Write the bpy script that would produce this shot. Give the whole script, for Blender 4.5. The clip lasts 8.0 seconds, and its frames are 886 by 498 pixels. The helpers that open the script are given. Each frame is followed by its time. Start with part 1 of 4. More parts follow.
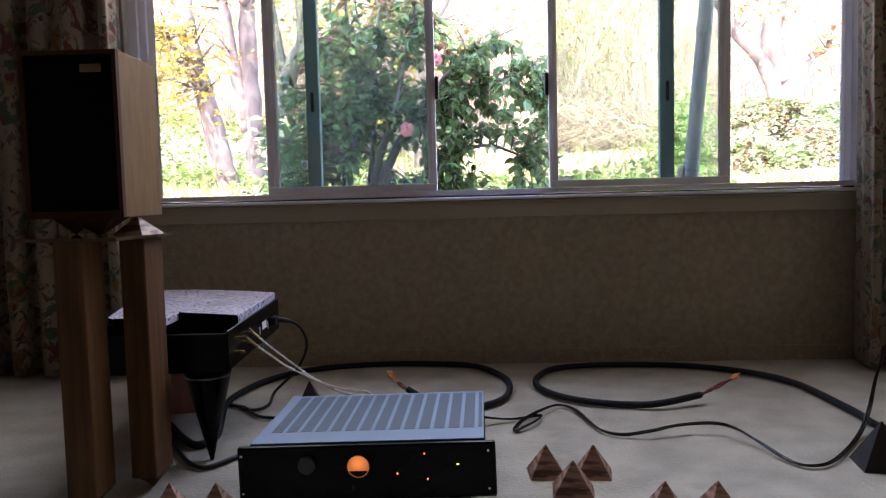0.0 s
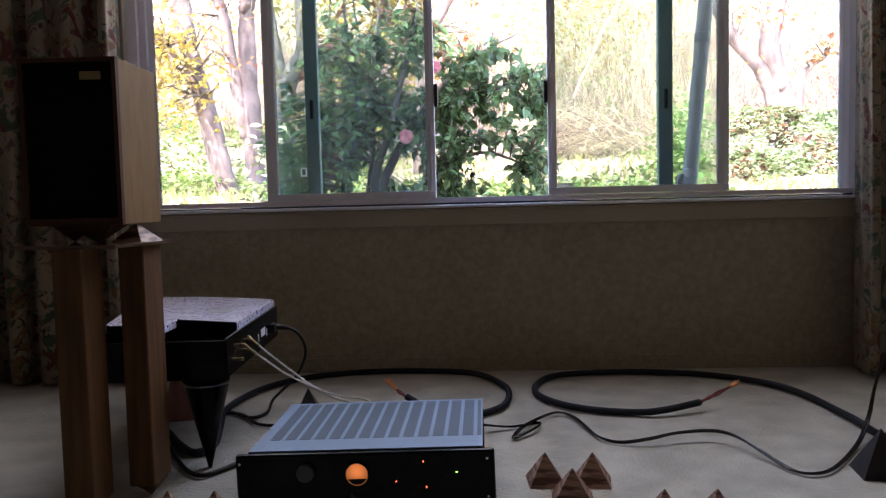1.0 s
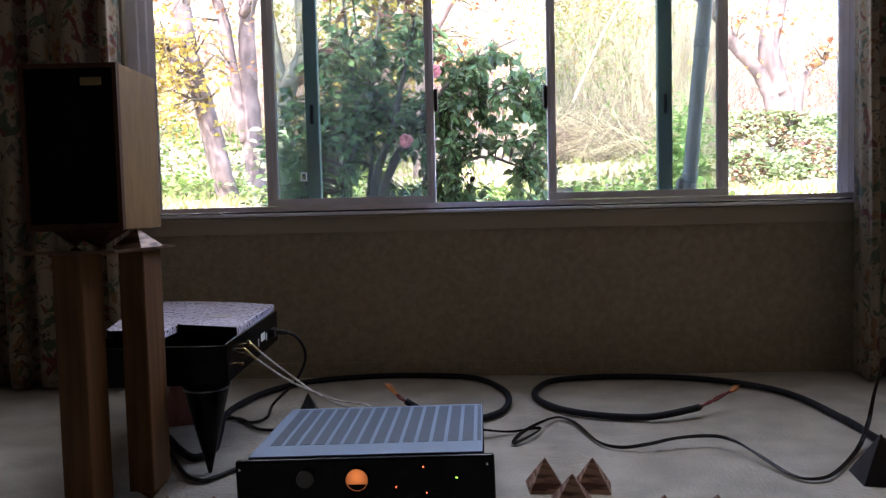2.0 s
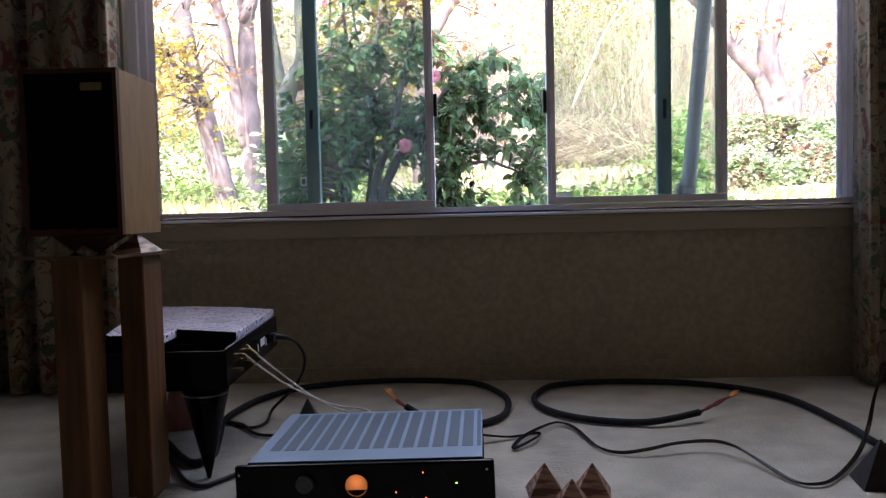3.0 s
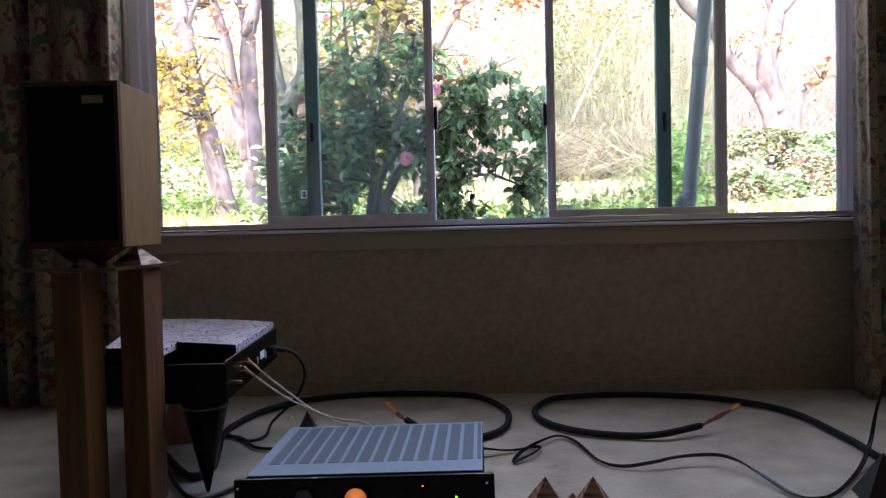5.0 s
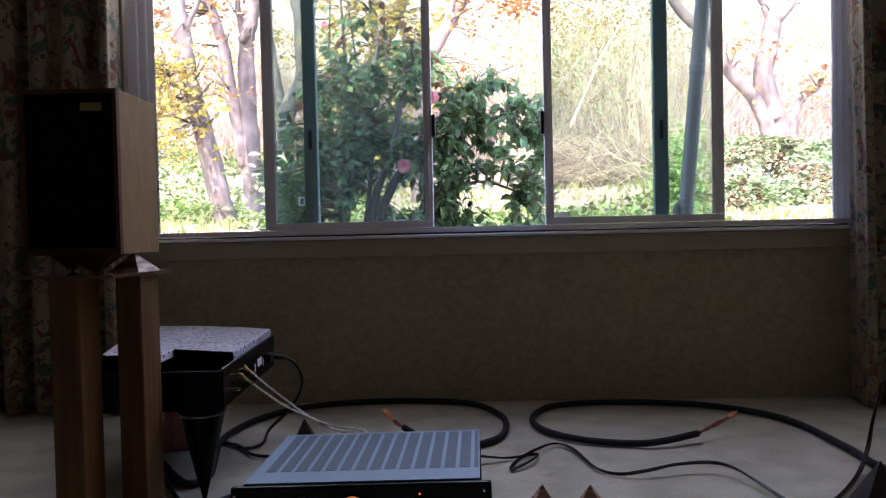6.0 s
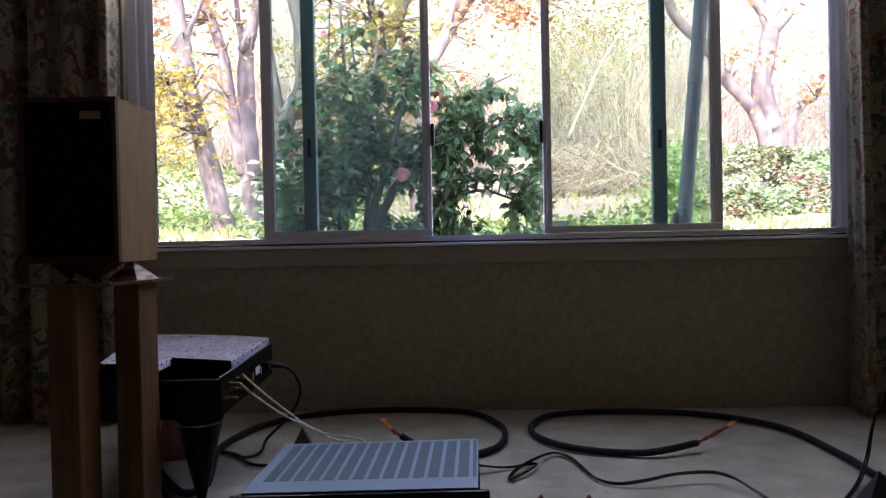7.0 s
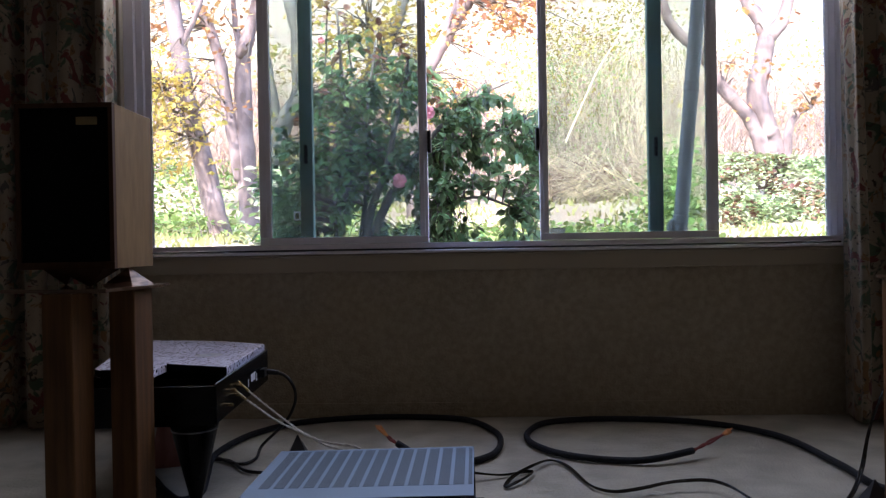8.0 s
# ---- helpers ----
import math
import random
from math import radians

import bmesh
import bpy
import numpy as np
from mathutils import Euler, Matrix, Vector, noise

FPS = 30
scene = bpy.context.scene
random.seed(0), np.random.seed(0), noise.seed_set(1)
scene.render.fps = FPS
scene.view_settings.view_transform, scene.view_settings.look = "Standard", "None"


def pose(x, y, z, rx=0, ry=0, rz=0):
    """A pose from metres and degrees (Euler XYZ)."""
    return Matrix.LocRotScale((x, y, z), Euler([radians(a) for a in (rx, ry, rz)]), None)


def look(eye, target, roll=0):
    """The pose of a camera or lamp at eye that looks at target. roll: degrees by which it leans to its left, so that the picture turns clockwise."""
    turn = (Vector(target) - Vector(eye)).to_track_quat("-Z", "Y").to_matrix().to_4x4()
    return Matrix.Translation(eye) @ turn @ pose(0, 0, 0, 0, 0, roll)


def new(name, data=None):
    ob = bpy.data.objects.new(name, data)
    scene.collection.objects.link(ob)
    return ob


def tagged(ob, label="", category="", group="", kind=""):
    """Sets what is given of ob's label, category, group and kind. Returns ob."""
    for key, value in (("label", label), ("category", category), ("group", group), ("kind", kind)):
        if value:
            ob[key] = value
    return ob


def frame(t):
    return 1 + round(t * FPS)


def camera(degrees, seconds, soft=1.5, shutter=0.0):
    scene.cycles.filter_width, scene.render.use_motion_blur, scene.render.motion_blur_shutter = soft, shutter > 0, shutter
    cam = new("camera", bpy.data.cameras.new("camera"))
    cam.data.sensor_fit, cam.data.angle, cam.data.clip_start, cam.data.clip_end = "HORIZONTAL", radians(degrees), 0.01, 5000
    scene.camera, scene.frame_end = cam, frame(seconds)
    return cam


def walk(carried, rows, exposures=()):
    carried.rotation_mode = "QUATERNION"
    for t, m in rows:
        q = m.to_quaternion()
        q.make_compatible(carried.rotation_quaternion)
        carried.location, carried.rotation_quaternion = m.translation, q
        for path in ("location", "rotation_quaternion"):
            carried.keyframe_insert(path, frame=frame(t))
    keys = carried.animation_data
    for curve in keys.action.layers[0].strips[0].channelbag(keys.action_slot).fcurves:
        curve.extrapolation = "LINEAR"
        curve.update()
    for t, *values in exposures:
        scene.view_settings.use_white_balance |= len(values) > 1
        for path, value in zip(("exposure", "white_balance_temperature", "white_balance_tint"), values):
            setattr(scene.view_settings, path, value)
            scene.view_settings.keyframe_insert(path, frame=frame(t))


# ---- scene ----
cam = camera(61.1, 8.0, soft=1.3)
PATH = [
    (0, (0.0, 0.0, 0.57), (-0.108, 1.992, 0.426), -1.45),
    (0.5, (0.0, 0.0, 0.571), (-0.108, 1.992, 0.435), -1.42),
    (1, (0.0, 0.0, 0.571), (-0.105, 1.993, 0.445), -1.42),
    (1.5, (0.0, -0.001, 0.573), (-0.105, 1.993, 0.453), -1.4),
    (3, (-0.001, -0.002, 0.575), (-0.103, 1.993, 0.471), -1.4),
    (3.5, (0.001, -0.001, 0.573), (-0.104, 1.995, 0.48), -1.4),
    (4, (0.0, -0.001, 0.574), (-0.105, 1.994, 0.487), -1.4),
    (4.5, (0.0, -0.001, 0.574), (-0.105, 1.994, 0.495), -1.4),
    (6, (0.001, -0.004, 0.576), (-0.096, 1.993, 0.524), -1.3),
    (6.5, (0.0, -0.002, 0.577), (-0.096, 1.995, 0.534), -1.3),
    (7, (0.001, -0.004, 0.576), (-0.092, 1.994, 0.547), -1.2),
    (7.5, (0.0, -0.004, 0.577), (-0.088, 1.994, 0.557), -1.1),
    (8, (0.001, -0.004, 0.578), (-0.082, 1.995, 0.565), -1.0),
]
walk(cam, [(t, look(e, g, r)) for t, e, g, r in PATH],
     [(0.0, 3.49, 6600, 20), (0.5, 3.50, 6580, 20), (1.0, 3.28, 6550, 20), (1.5, 3.19, 6510, 20), (3.5, 3.13, 6400, 20), (4.5, 3.15, 6350, 20), (6.0, 2.97, 6280, 20), (8.0, 2.82, 6200, 20)])

# ---- light: afternoon sun from behind the house, clear sky ----
world = bpy.data.worlds.new("sky")
scene.world = world
world.use_nodes = True
sky = world.node_tree.nodes.new("ShaderNodeTexSky")
sky.sky_type = "NISHITA"
sky.sun_disc = False
sky.sun_elevation, sky.sun_rotation = radians(42), radians(200)
back = world.node_tree.nodes["Background"]
back.inputs["Strength"].default_value = 0.21
world.node_tree.links.new(sky.outputs["Color"], back.inputs["Color"])
sun = new("sun", bpy.data.lights.new("sun", "SUN"))
sun.data.energy, sun.data.angle, sun.data.color = 2.3, radians(0.55), (1.0, 0.94, 0.86)
sun.matrix_world = look((-3.0, -8.0, 8.5), (0.0, 0.0, 0.0))

# area lamp added in the window's upper opening, standing in for extra daylight
daylight = new("window_fill", bpy.data.lights.new("window_fill", "AREA"))
daylight.data.shape, daylight.data.size, daylight.data.size_y = "RECTANGLE", 2.36, 0.38
daylight.data.energy, daylight.data.color = 6.4, (0.93, 0.965, 1.0)
daylight.matrix_world = look((0.0, 2.57, 1.72), (0.0, 1.2, 1.90))


# ---- materials ----
def material(name, base, rough=0.6, metal=0.0, second=None, scale=8.0, detail=5.0, bump=0.0, bump_scale=60.0,
             stretch=(1, 1, 1), sheen=0.0, coat=0.0, per_piece=0.0, low=0.35, high=0.65, through_light=0.0):
    m = bpy.data.materials.new(name)
    m.use_nodes = True
    nt = m.node_tree
    n, l = nt.nodes, nt.links
    b = n["Principled BSDF"]
    b.inputs["Roughness"].default_value = rough
    b.inputs["Metallic"].default_value = metal
    b.inputs["Sheen Weight"].default_value = sheen
    b.inputs["Coat Weight"].default_value = coat
    co = n.new("ShaderNodeTexCoord")
    mp = n.new("ShaderNodeMapping")
    mp.inputs["Scale"].default_value = stretch
    l.new(co.outputs["Object"], mp.inputs["Vector"])
    tex = n.new("ShaderNodeTexNoise")
    tex.inputs["Scale"].default_value = scale
    tex.inputs["Detail"].default_value = detail
    l.new(mp.outputs["Vector"], tex.inputs["Vector"])
    ramp = n.new("ShaderNodeValToRGB")
    second = second or tuple(c * 0.75 for c in base)
    ramp.color_ramp.elements[0].position, ramp.color_ramp.elements[1].position = low, high
    ramp.color_ramp.elements[0].color = (*second, 1)
    ramp.color_ramp.elements[1].color = (*base, 1)
    l.new(tex.outputs["Fac"], ramp.inputs["Fac"])
    out = ramp.outputs["Color"]
    if per_piece:
        geo = n.new("ShaderNodeNewGeometry")
        hsv = n.new("ShaderNodeHueSaturation")
        for socket, mid, width in (("Value", 1.0, per_piece), ("Hue", 0.5, per_piece * 0.07)):
            mr = n.new("ShaderNodeMapRange")
            mr.inputs["To Min"].default_value, mr.inputs["To Max"].default_value = mid - width, mid + width
            l.new(geo.outputs["Random Per Island"], mr.inputs["Value"])
            l.new(mr.outputs["Result"], hsv.inputs[socket])
        l.new(out, hsv.inputs["Color"])
        out = hsv.outputs["Color"]
    l.new(out, b.inputs["Base Color"])
    if bump:
        t2 = n.new("ShaderNodeTexNoise")
        t2.inputs["Scale"].default_value = bump_scale
        t2.inputs["Detail"].default_value = 4
        l.new(mp.outputs["Vector"], t2.inputs["Vector"])
        bp = n.new("ShaderNodeBump")
        bp.inputs["Strength"].default_value = bump
        bp.inputs["Distance"].default_value = 0.004
        l.new(t2.outputs["Fac"], bp.inputs["Height"])
        l.new(bp.outputs["Normal"], b.inputs["Normal"])
    if through_light:
        tr = n.new("ShaderNodeBsdfTranslucent")
        l.new(out, tr.inputs["Color"])
        mx = n.new("ShaderNodeMixShader")
        mx.inputs[0].default_value = through_light
        l.new(b.outputs[0], mx.inputs[1])
        l.new(tr.outputs[0], mx.inputs[2])
        l.new(mx.outputs[0], n["Material Output"].inputs["Surface"])
    return m


def dull(m, level):
    m.node_tree.nodes["Principled BSDF"].inputs["Specular IOR Level"].default_value = level
    return m


def glow(name, color, strength):
    m = material(name, color, 0.4)
    b = m.node_tree.nodes["Principled BSDF"]
    b.inputs["Emission Color"].default_value = (*color, 1)
    b.inputs["Emission Strength"].default_value = strength
    return m


def pane_glass(name, tint, dust):
    """Thin window glass: clear with a tint, a slight mirror and a film of dust."""
    m = bpy.data.materials.new(name)
    m.use_nodes = True
    n, l = m.node_tree.nodes, m.node_tree.links
    n.remove(n["Principled BSDF"])
    clear = n.new("ShaderNodeBsdfTransparent")
    clear.inputs[0].default_value = (*tint, 1)
    gloss = n.new("ShaderNodeBsdfGlossy")
    gloss.inputs["Roughness"].default_value = 0.02
    fres = n.new("ShaderNodeFresnel")
    fres.inputs["IOR"].default_value = 1.45
    a = n.new("ShaderNodeMixShader")
    l.new(fres.outputs[0], a.inputs[0])
    l.new(clear.outputs[0], a.inputs[1])
    l.new(gloss.outputs[0], a.inputs[2])
    film = n.new("ShaderNodeBsdfTranslucent")
    film.inputs[0].default_value = (0.75, 0.8, 0.78, 1)
    no = n.new("ShaderNodeTexNoise")
    no.inputs["Scale"].default_value = 3.5
    no.inputs["Detail"].default_value = 6
    co = n.new("ShaderNodeTexCoord")
    l.new(co.outputs["Object"], no.inputs["Vector"])
    mr = n.new("ShaderNodeMapRange")
    mr.inputs["From Min"].default_value, mr.inputs["From Max"].default_value = 0.3, 0.75
    mr.inputs["To Min"].default_value, mr.inputs["To Max"].default_value = dust * 0.5, dust * 1.5
    l.new(no.outputs["Fac"], mr.inputs["Value"])
    b = n.new("ShaderNodeMixShader")
    l.new(mr.outputs[0], b.inputs[0])
    l.new(a.outputs[0], b.inputs[1])
    l.new(film.outputs[0], b.inputs[2])
    l.new(b.outputs[0], n["Material Output"].inputs["Surface"])
    return m


def floral_fabric(name):
    m = material(name, (0.34, 0.275, 0.195), 0.9, second=(0.24, 0.19, 0.135), scale=5, bump=0.3, bump_scale=500, sheen=0.2,
                 through_light=0.12)
    nt = m.node_tree
    n, l = nt.nodes, nt.links
    b = n["Principled BSDF"]
    cur = b.inputs["Base Color"].links[0].from_socket
    co = n.new("ShaderNodeTexCoord")
    for scale, seed, lo, hi, col in ((13, 0.0, 0.56, 0.6, (0.07, 0.10, 0.06)), (16, 4.3, 0.58, 0.62, (0.22, 0.12, 0.05)),
                                     (12, 9.1, 0.60, 0.63, (0.15, 0.04, 0.035)), (19, 14.7, 0.62, 0.65, (0.10, 0.09, 0.075)),
                                     (34, 21.0, 0.62, 0.66, (0.06, 0.045, 0.03))):
        mp = n.new("ShaderNodeMapping")
        mp.inputs["Location"].default_value = (seed, seed * 1.7, seed * 0.6)
        l.new(co.outputs["Object"], mp.inputs["Vector"])
        no = n.new("ShaderNodeTexNoise")
        no.inputs["Scale"].default_value = scale
        no.inputs["Detail"].default_value = 3
        no.inputs["Distortion"].default_value = 1.2
        l.new(mp.outputs["Vector"], no.inputs["Vector"])
        mr = n.new("ShaderNodeMapRange")
        mr.inputs["From Min"].default_value, mr.inputs["From Max"].default_value = lo, hi
        l.new(no.outputs["Fac"], mr.inputs["Value"])
        mx = n.new("ShaderNodeMix")
        mx.data_type = "RGBA"
        l.new(mr.outputs["Result"], mx.inputs["Factor"])
        l.new(cur, mx.inputs["A"])
        mx.inputs["B"].default_value = (*col, 1)
        cur = mx.outputs["Result"]
    l.new(cur, b.inputs["Base Color"])
    for node in n:
        if node.type == "BSDF_TRANSLUCENT":
            l.new(cur, node.inputs["Color"])
    return m


def granite_stone(name):
    m = material(name, (0.84, 0.78, 0.90), 0.14, second=(0.70, 0.64, 0.75), scale=30, bump=0.03, bump_scale=90)
    n, l = m.node_tree.nodes, m.node_tree.links
    b = n["Principled BSDF"]
    cur = b.inputs["Base Color"].links[0].from_socket
    co = n.new("ShaderNodeTexCoord")
    for scale, lo, hi, col in ((105, 0.61, 0.635, (0.04, 0.04, 0.055)), (170, 0.635, 0.66, (0.20, 0.17, 0.18))):
        no = n.new("ShaderNodeTexNoise")
        no.inputs["Scale"].default_value = scale
        no.inputs["Detail"].default_value = 1
        l.new(co.outputs["Object"], no.inputs["Vector"])
        mr = n.new("ShaderNodeMapRange")
        mr.inputs["From Min"].default_value, mr.inputs["From Max"].default_value = lo, hi
        l.new(no.outputs["Fac"], mr.inputs["Value"])
        mx = n.new("ShaderNodeMix")
        mx.data_type = "RGBA"
        l.new(mr.outputs["Result"], mx.inputs["Factor"])
        l.new(cur, mx.inputs["A"])
        mx.inputs["B"].default_value = (*col, 1)
        cur = mx.outputs["Result"]
    l.new(cur, b.inputs["Base Color"])
    return m


CARPET = material("carpet", (0.48, 0.453, 0.385), 0.95, second=(0.34, 0.316, 0.265), scale=9.0, detail=8, bump=1.0, bump_scale=120, sheen=0.25)
PLASTER = material("wall_paint", (0.405, 0.338, 0.244), 0.85, second=(0.315, 0.262, 0.188), scale=55.0, detail=10, bump=1.0, bump_scale=130)
# Unseen ceiling: shade is put into its dark colour to cut bounced light.
CEILING = material("low_bounce_ceiling", (0.15, 0.13, 0.11), 0.9, scale=2.0, second=(0.13, 0.112, 0.095), bump=0.2)
# Unseen east wall: pale reflector that lifts the right curtain and wall.
BOUNCE_WALL = material("bounce_wall_paint", (0.48, 0.43, 0.35), 0.85, second=(0.44, 0.39, 0.315), scale=3, bump=0.3)
# Unseen west and south walls: tones picked for how little light they return.
WEST_WALL = material("mid_bounce_wall", (0.22, 0.165, 0.12), 0.85, second=(0.19, 0.14, 0.10), scale=3, bump=0.3)
LOW_BOUNCE_WALL = material("low_bounce_wall", (0.075, 0.05, 0.036), 0.8, second=(0.055, 0.037, 0.027), scale=3, bump=0.3)
TRIM = material("trim_paint", (0.385, 0.322, 0.236), 0.6, second=(0.33, 0.276, 0.202), scale=6, bump=0.08, bump_scale=40, stretch=(0.2, 1, 1))
SILL_PAINT = material("sill_paint", (0.82, 0.79, 0.82), 0.3, second=(0.74, 0.71, 0.74), scale=6, bump=0.05, stretch=(0.2, 1, 1))
STUCCO = material("stucco", (0.6, 0.55, 0.47), 0.9, bump=0.6, bump_scale=90)
ALU = material("anodised_aluminium", (0.78, 0.76, 0.81), 0.42, metal=0.1, second=(0.68, 0.66, 0.71), scale=14, stretch=(1, 1, 0.1), bump=0.04)
ALU_WHITE = material("pale_aluminium", (0.80, 0.75, 0.80), 0.42, metal=0.1, second=(0.72, 0.67, 0.72), scale=10, stretch=(1, 1, 0.15), bump=0.04)
ALU_DARK = material("weathered_green_aluminium", (0.31, 0.43, 0.345), 0.6, metal=0.0, scale=14, stretch=(1, 1, 0.1), bump=0.05)
RUBBER = material("black_rubber", (0.015, 0.015, 0.017), 0.6, scale=20, bump=0.1)
PLASTIC = dull(material("black_plastic", (0.014, 0.014, 0.016), 0.4, scale=20, bump=0.05), 0.25)
CLEAR = pane_glass("clear_glass", (0.96, 0.98, 0.97), 0.004)
DUSTY = pane_glass("dusty_green_glass", (0.70, 0.75, 0.72), 0.027)
FLORAL = floral_fabric("floral_fabric")
WOOD_DARK = material("cherry_wood", (0.128, 0.058, 0.020), 0.55, second=(0.066, 0.029, 0.009), scale=7, stretch=(9, 9, 0.6), bump=0.12, bump_scale=40)
WOOD_EDGE = dull(material("dark_cherry_edge", (0.07, 0.033, 0.018), 0.7, scale=9, stretch=(6, 6, 1)), 0.12)
WOOD_SIDE = material("maple_veneer", (0.20, 0.115, 0.045), 0.7, second=(0.155, 0.088, 0.034), scale=14, stretch=(5, 5, 1.0), bump=0.06, bump_scale=40)
WOOD_PYR = material("striped_wood", (0.40, 0.245, 0.18), 0.6, second=(0.115, 0.05, 0.034), scale=16, stretch=(1, 1.2, 6), detail=2, bump=0.1, low=0.42, high=0.56)
WOOD_RED = material("red_stained_wood", (0.42, 0.20, 0.18), 0.6, second=(0.28, 0.11, 0.095), scale=9, stretch=(4, 4, 1))
WOOD_SIDE = dull(WOOD_SIDE, 0.2)
WOOD_DARK = dull(WOOD_DARK, 0.25)
GRILLE = dull(material("grille_cloth", (0.004, 0.004, 0.005), 0.95, second=(0.003, 0.003, 0.003), scale=300, bump=0.5, bump_scale=900), 0.1)
BRASS = material("brass", (0.34, 0.26, 0.13), 0.4, metal=0.6, scale=30)
GOLD = material("gold_plate", (0.52, 0.36, 0.17), 0.25, metal=1.0, scale=30)
STEEL = material("steel", (0.6, 0.6, 0.62), 0.25, metal=1.0, scale=30)
RING_STEEL = material("dull_steel", (0.20, 0.20, 0.21), 0.35, metal=1.0, second=(0.10, 0.10, 0.105), scale=25)
BLACK_LACQUER = dull(material("black_lacquer", (0.004, 0.004, 0.005), 0.22, scale=5, second=(0.002, 0.002, 0.002)), 0.1)
BLACK_MATT = dull(material("black_powder_coat", (0.005, 0.005, 0.006), 0.8, scale=30, bump=0.15, bump_scale=400), 0.05)
BLACK_GLOSS = material("polished_black", (0.05, 0.05, 0.058), 0.3, second=(0.03, 0.03, 0.035), scale=20, bump=0.1)
AMP_TOP = material("grey_blue_enamel", (0.135, 0.178, 0.25), 0.5, metal=0.25, second=(0.112, 0.150, 0.212), scale=4, bump=0.06, bump_scale=500)
AMP_VENT = material("vent_mesh", (0.032, 0.051, 0.080), 0.55, metal=0.2, second=(0.020, 0.032, 0.052), scale=350, detail=1, bump=0.4, bump_scale=450)
ORANGE = glow("amber_lamp", (1.0, 0.29, 0.075), 0.06)
# the amber lamp sits behind the middle of its field, so the light fades towards the rim
nt = ORANGE.node_tree
far = nt.nodes.new("ShaderNodeVectorMath")
far.operation = "DISTANCE"
far.inputs[1].default_value = (0.0, 0.0, 0.006)
zr = nt.nodes.new("ShaderNodeMapRange")
zr.inputs["From Min"].default_value, zr.inputs["From Max"].default_value = 0.002, 0.019
zr.inputs["To Min"].default_value, zr.inputs["To Max"].default_value = 0.085, 0.026
nt.links.new(nt.nodes.new("ShaderNodeTexCoord").outputs["Object"], far.inputs[0])
nt.links.new(far.outputs["Value"], zr.inputs["Value"])
nt.links.new(zr.outputs["Result"], nt.nodes["Principled BSDF"].inputs["Emission Strength"])
RED_LED = glow("red_led", (1.0, 0.12, 0.04), 0.6)
GREEN_LED = glow("green_led", (0.35, 1.0, 0.1), 0.3)
KNOB = material("brushed_knob", (0.06, 0.06, 0.06), 0.5, metal=0.5, scale=60)
CAPACITOR = material("capacitor_sleeve", (0.022, 0.012, 0.010), 0.6, second=(0.012, 0.008, 0.007), scale=30)
COPPER_DARK = material("dark_copper_winding", (0.10, 0.035, 0.02), 0.4, second=(0.05, 0.02, 0.012), scale=80, metal=0.3)
GRANITE = granite_stone("speckled_granite")
STAIN = material("ring_stain", (0.30, 0.235, 0.20), 0.35, second=(0.10, 0.08, 0.07), scale=60)
CABLE = dull(material("navy_cable", (0.013, 0.016, 0.025), 0.6, second=(0.006, 0.007, 0.011), scale=60, bump=0.6, bump_scale=500), 0.22)
CORD = dull(material("brown_black_cord", (0.016, 0.013, 0.010), 0.24, second=(0.009, 0.007, 0.006), scale=40), 0.32)
COPPER = material("bare_copper", (0.85, 0.36, 0.14), 0.4, metal=0.3, scale=90)
RED_WIRE = material("red_wire", (0.24, 0.03, 0.03), 0.5, scale=60)
WHITE_CORD = material("white_braid", (0.86, 0.84, 0.80), 0.7, second=(0.68, 0.66, 0.62), scale=120, bump=0.4, bump_scale=400)
WHITE = material("white_label", (0.8, 0.8, 0.8), 0.6, scale=40)
STICKER = material("sticker_film", (0.95, 0.95, 0.95), 0.6, second=(0.85, 0.85, 0.85), scale=40, through_light=0.95)
BARK_PINK = material("smooth_bark", (0.25, 0.18, 0.17), 0.9, second=(0.10, 0.070, 0.066), scale=9, bump=0.6, bump_scale=30, stretch=(1, 1, 0.5))
BARK_GREY = material("grey_bark", (0.20, 0.185, 0.165), 0.9, second=(0.10, 0.09, 0.08), scale=8, bump=0.8, bump_scale=25, stretch=(1, 1, 0.4))
TWIG = material("twig_bark", (0.13, 0.10, 0.075), 0.9, scale=12, per_piece=0.3)
LEAF_DARK = material("camellia_leaf", (0.25, 0.335, 0.155), 0.25, second=(0.10, 0.155, 0.070), scale=6, per_piece=0.55, through_light=0.48)
LEAF_RUST = material("rust_leaf", (0.24, 0.12, 0.07), 0.5, scale=6, per_piece=0.4, through_light=0.3)
LEAF_YELLOW = material("yellow_maple_leaf", (0.56, 0.43, 0.115), 0.6, second=(0.38, 0.285, 0.07), scale=5, per_piece=0.35, through_light=0.45)
LEAF_ORANGE = material("orange_maple_leaf", (0.52, 0.29, 0.12), 0.6, second=(0.40, 0.19, 0.08), scale=5, per_piece=0.4, through_light=0.45)
LEAF_IVY = material("ivy_leaf", (0.49, 0.50, 0.33), 0.45, second=(0.22, 0.30, 0.11), scale=5, per_piece=0.6, through_light=0.2)
LEAF_PALE = material("pale_green_leaf", (0.35, 0.47, 0.17), 0.55, second=(0.26, 0.37, 0.12), scale=5, per_piece=0.4, through_light=0.55)
REED = material("dry_reed", (0.68, 0.57, 0.43), 0.8, second=(0.50, 0.38, 0.30), scale=4, per_piece=0.6, through_light=0.15)
GRASS = material("grass_blade", (0.22, 0.27, 0.08), 0.8, second=(0.30, 0.27, 0.12), scale=0.8, per_piece=0.4, through_light=0.3)
EARTH = material("hillside_earth", (0.28, 0.245, 0.175), 0.95, second=(0.25, 0.185, 0.145), scale=0.9, detail=9, bump=0.8, bump_scale=9)
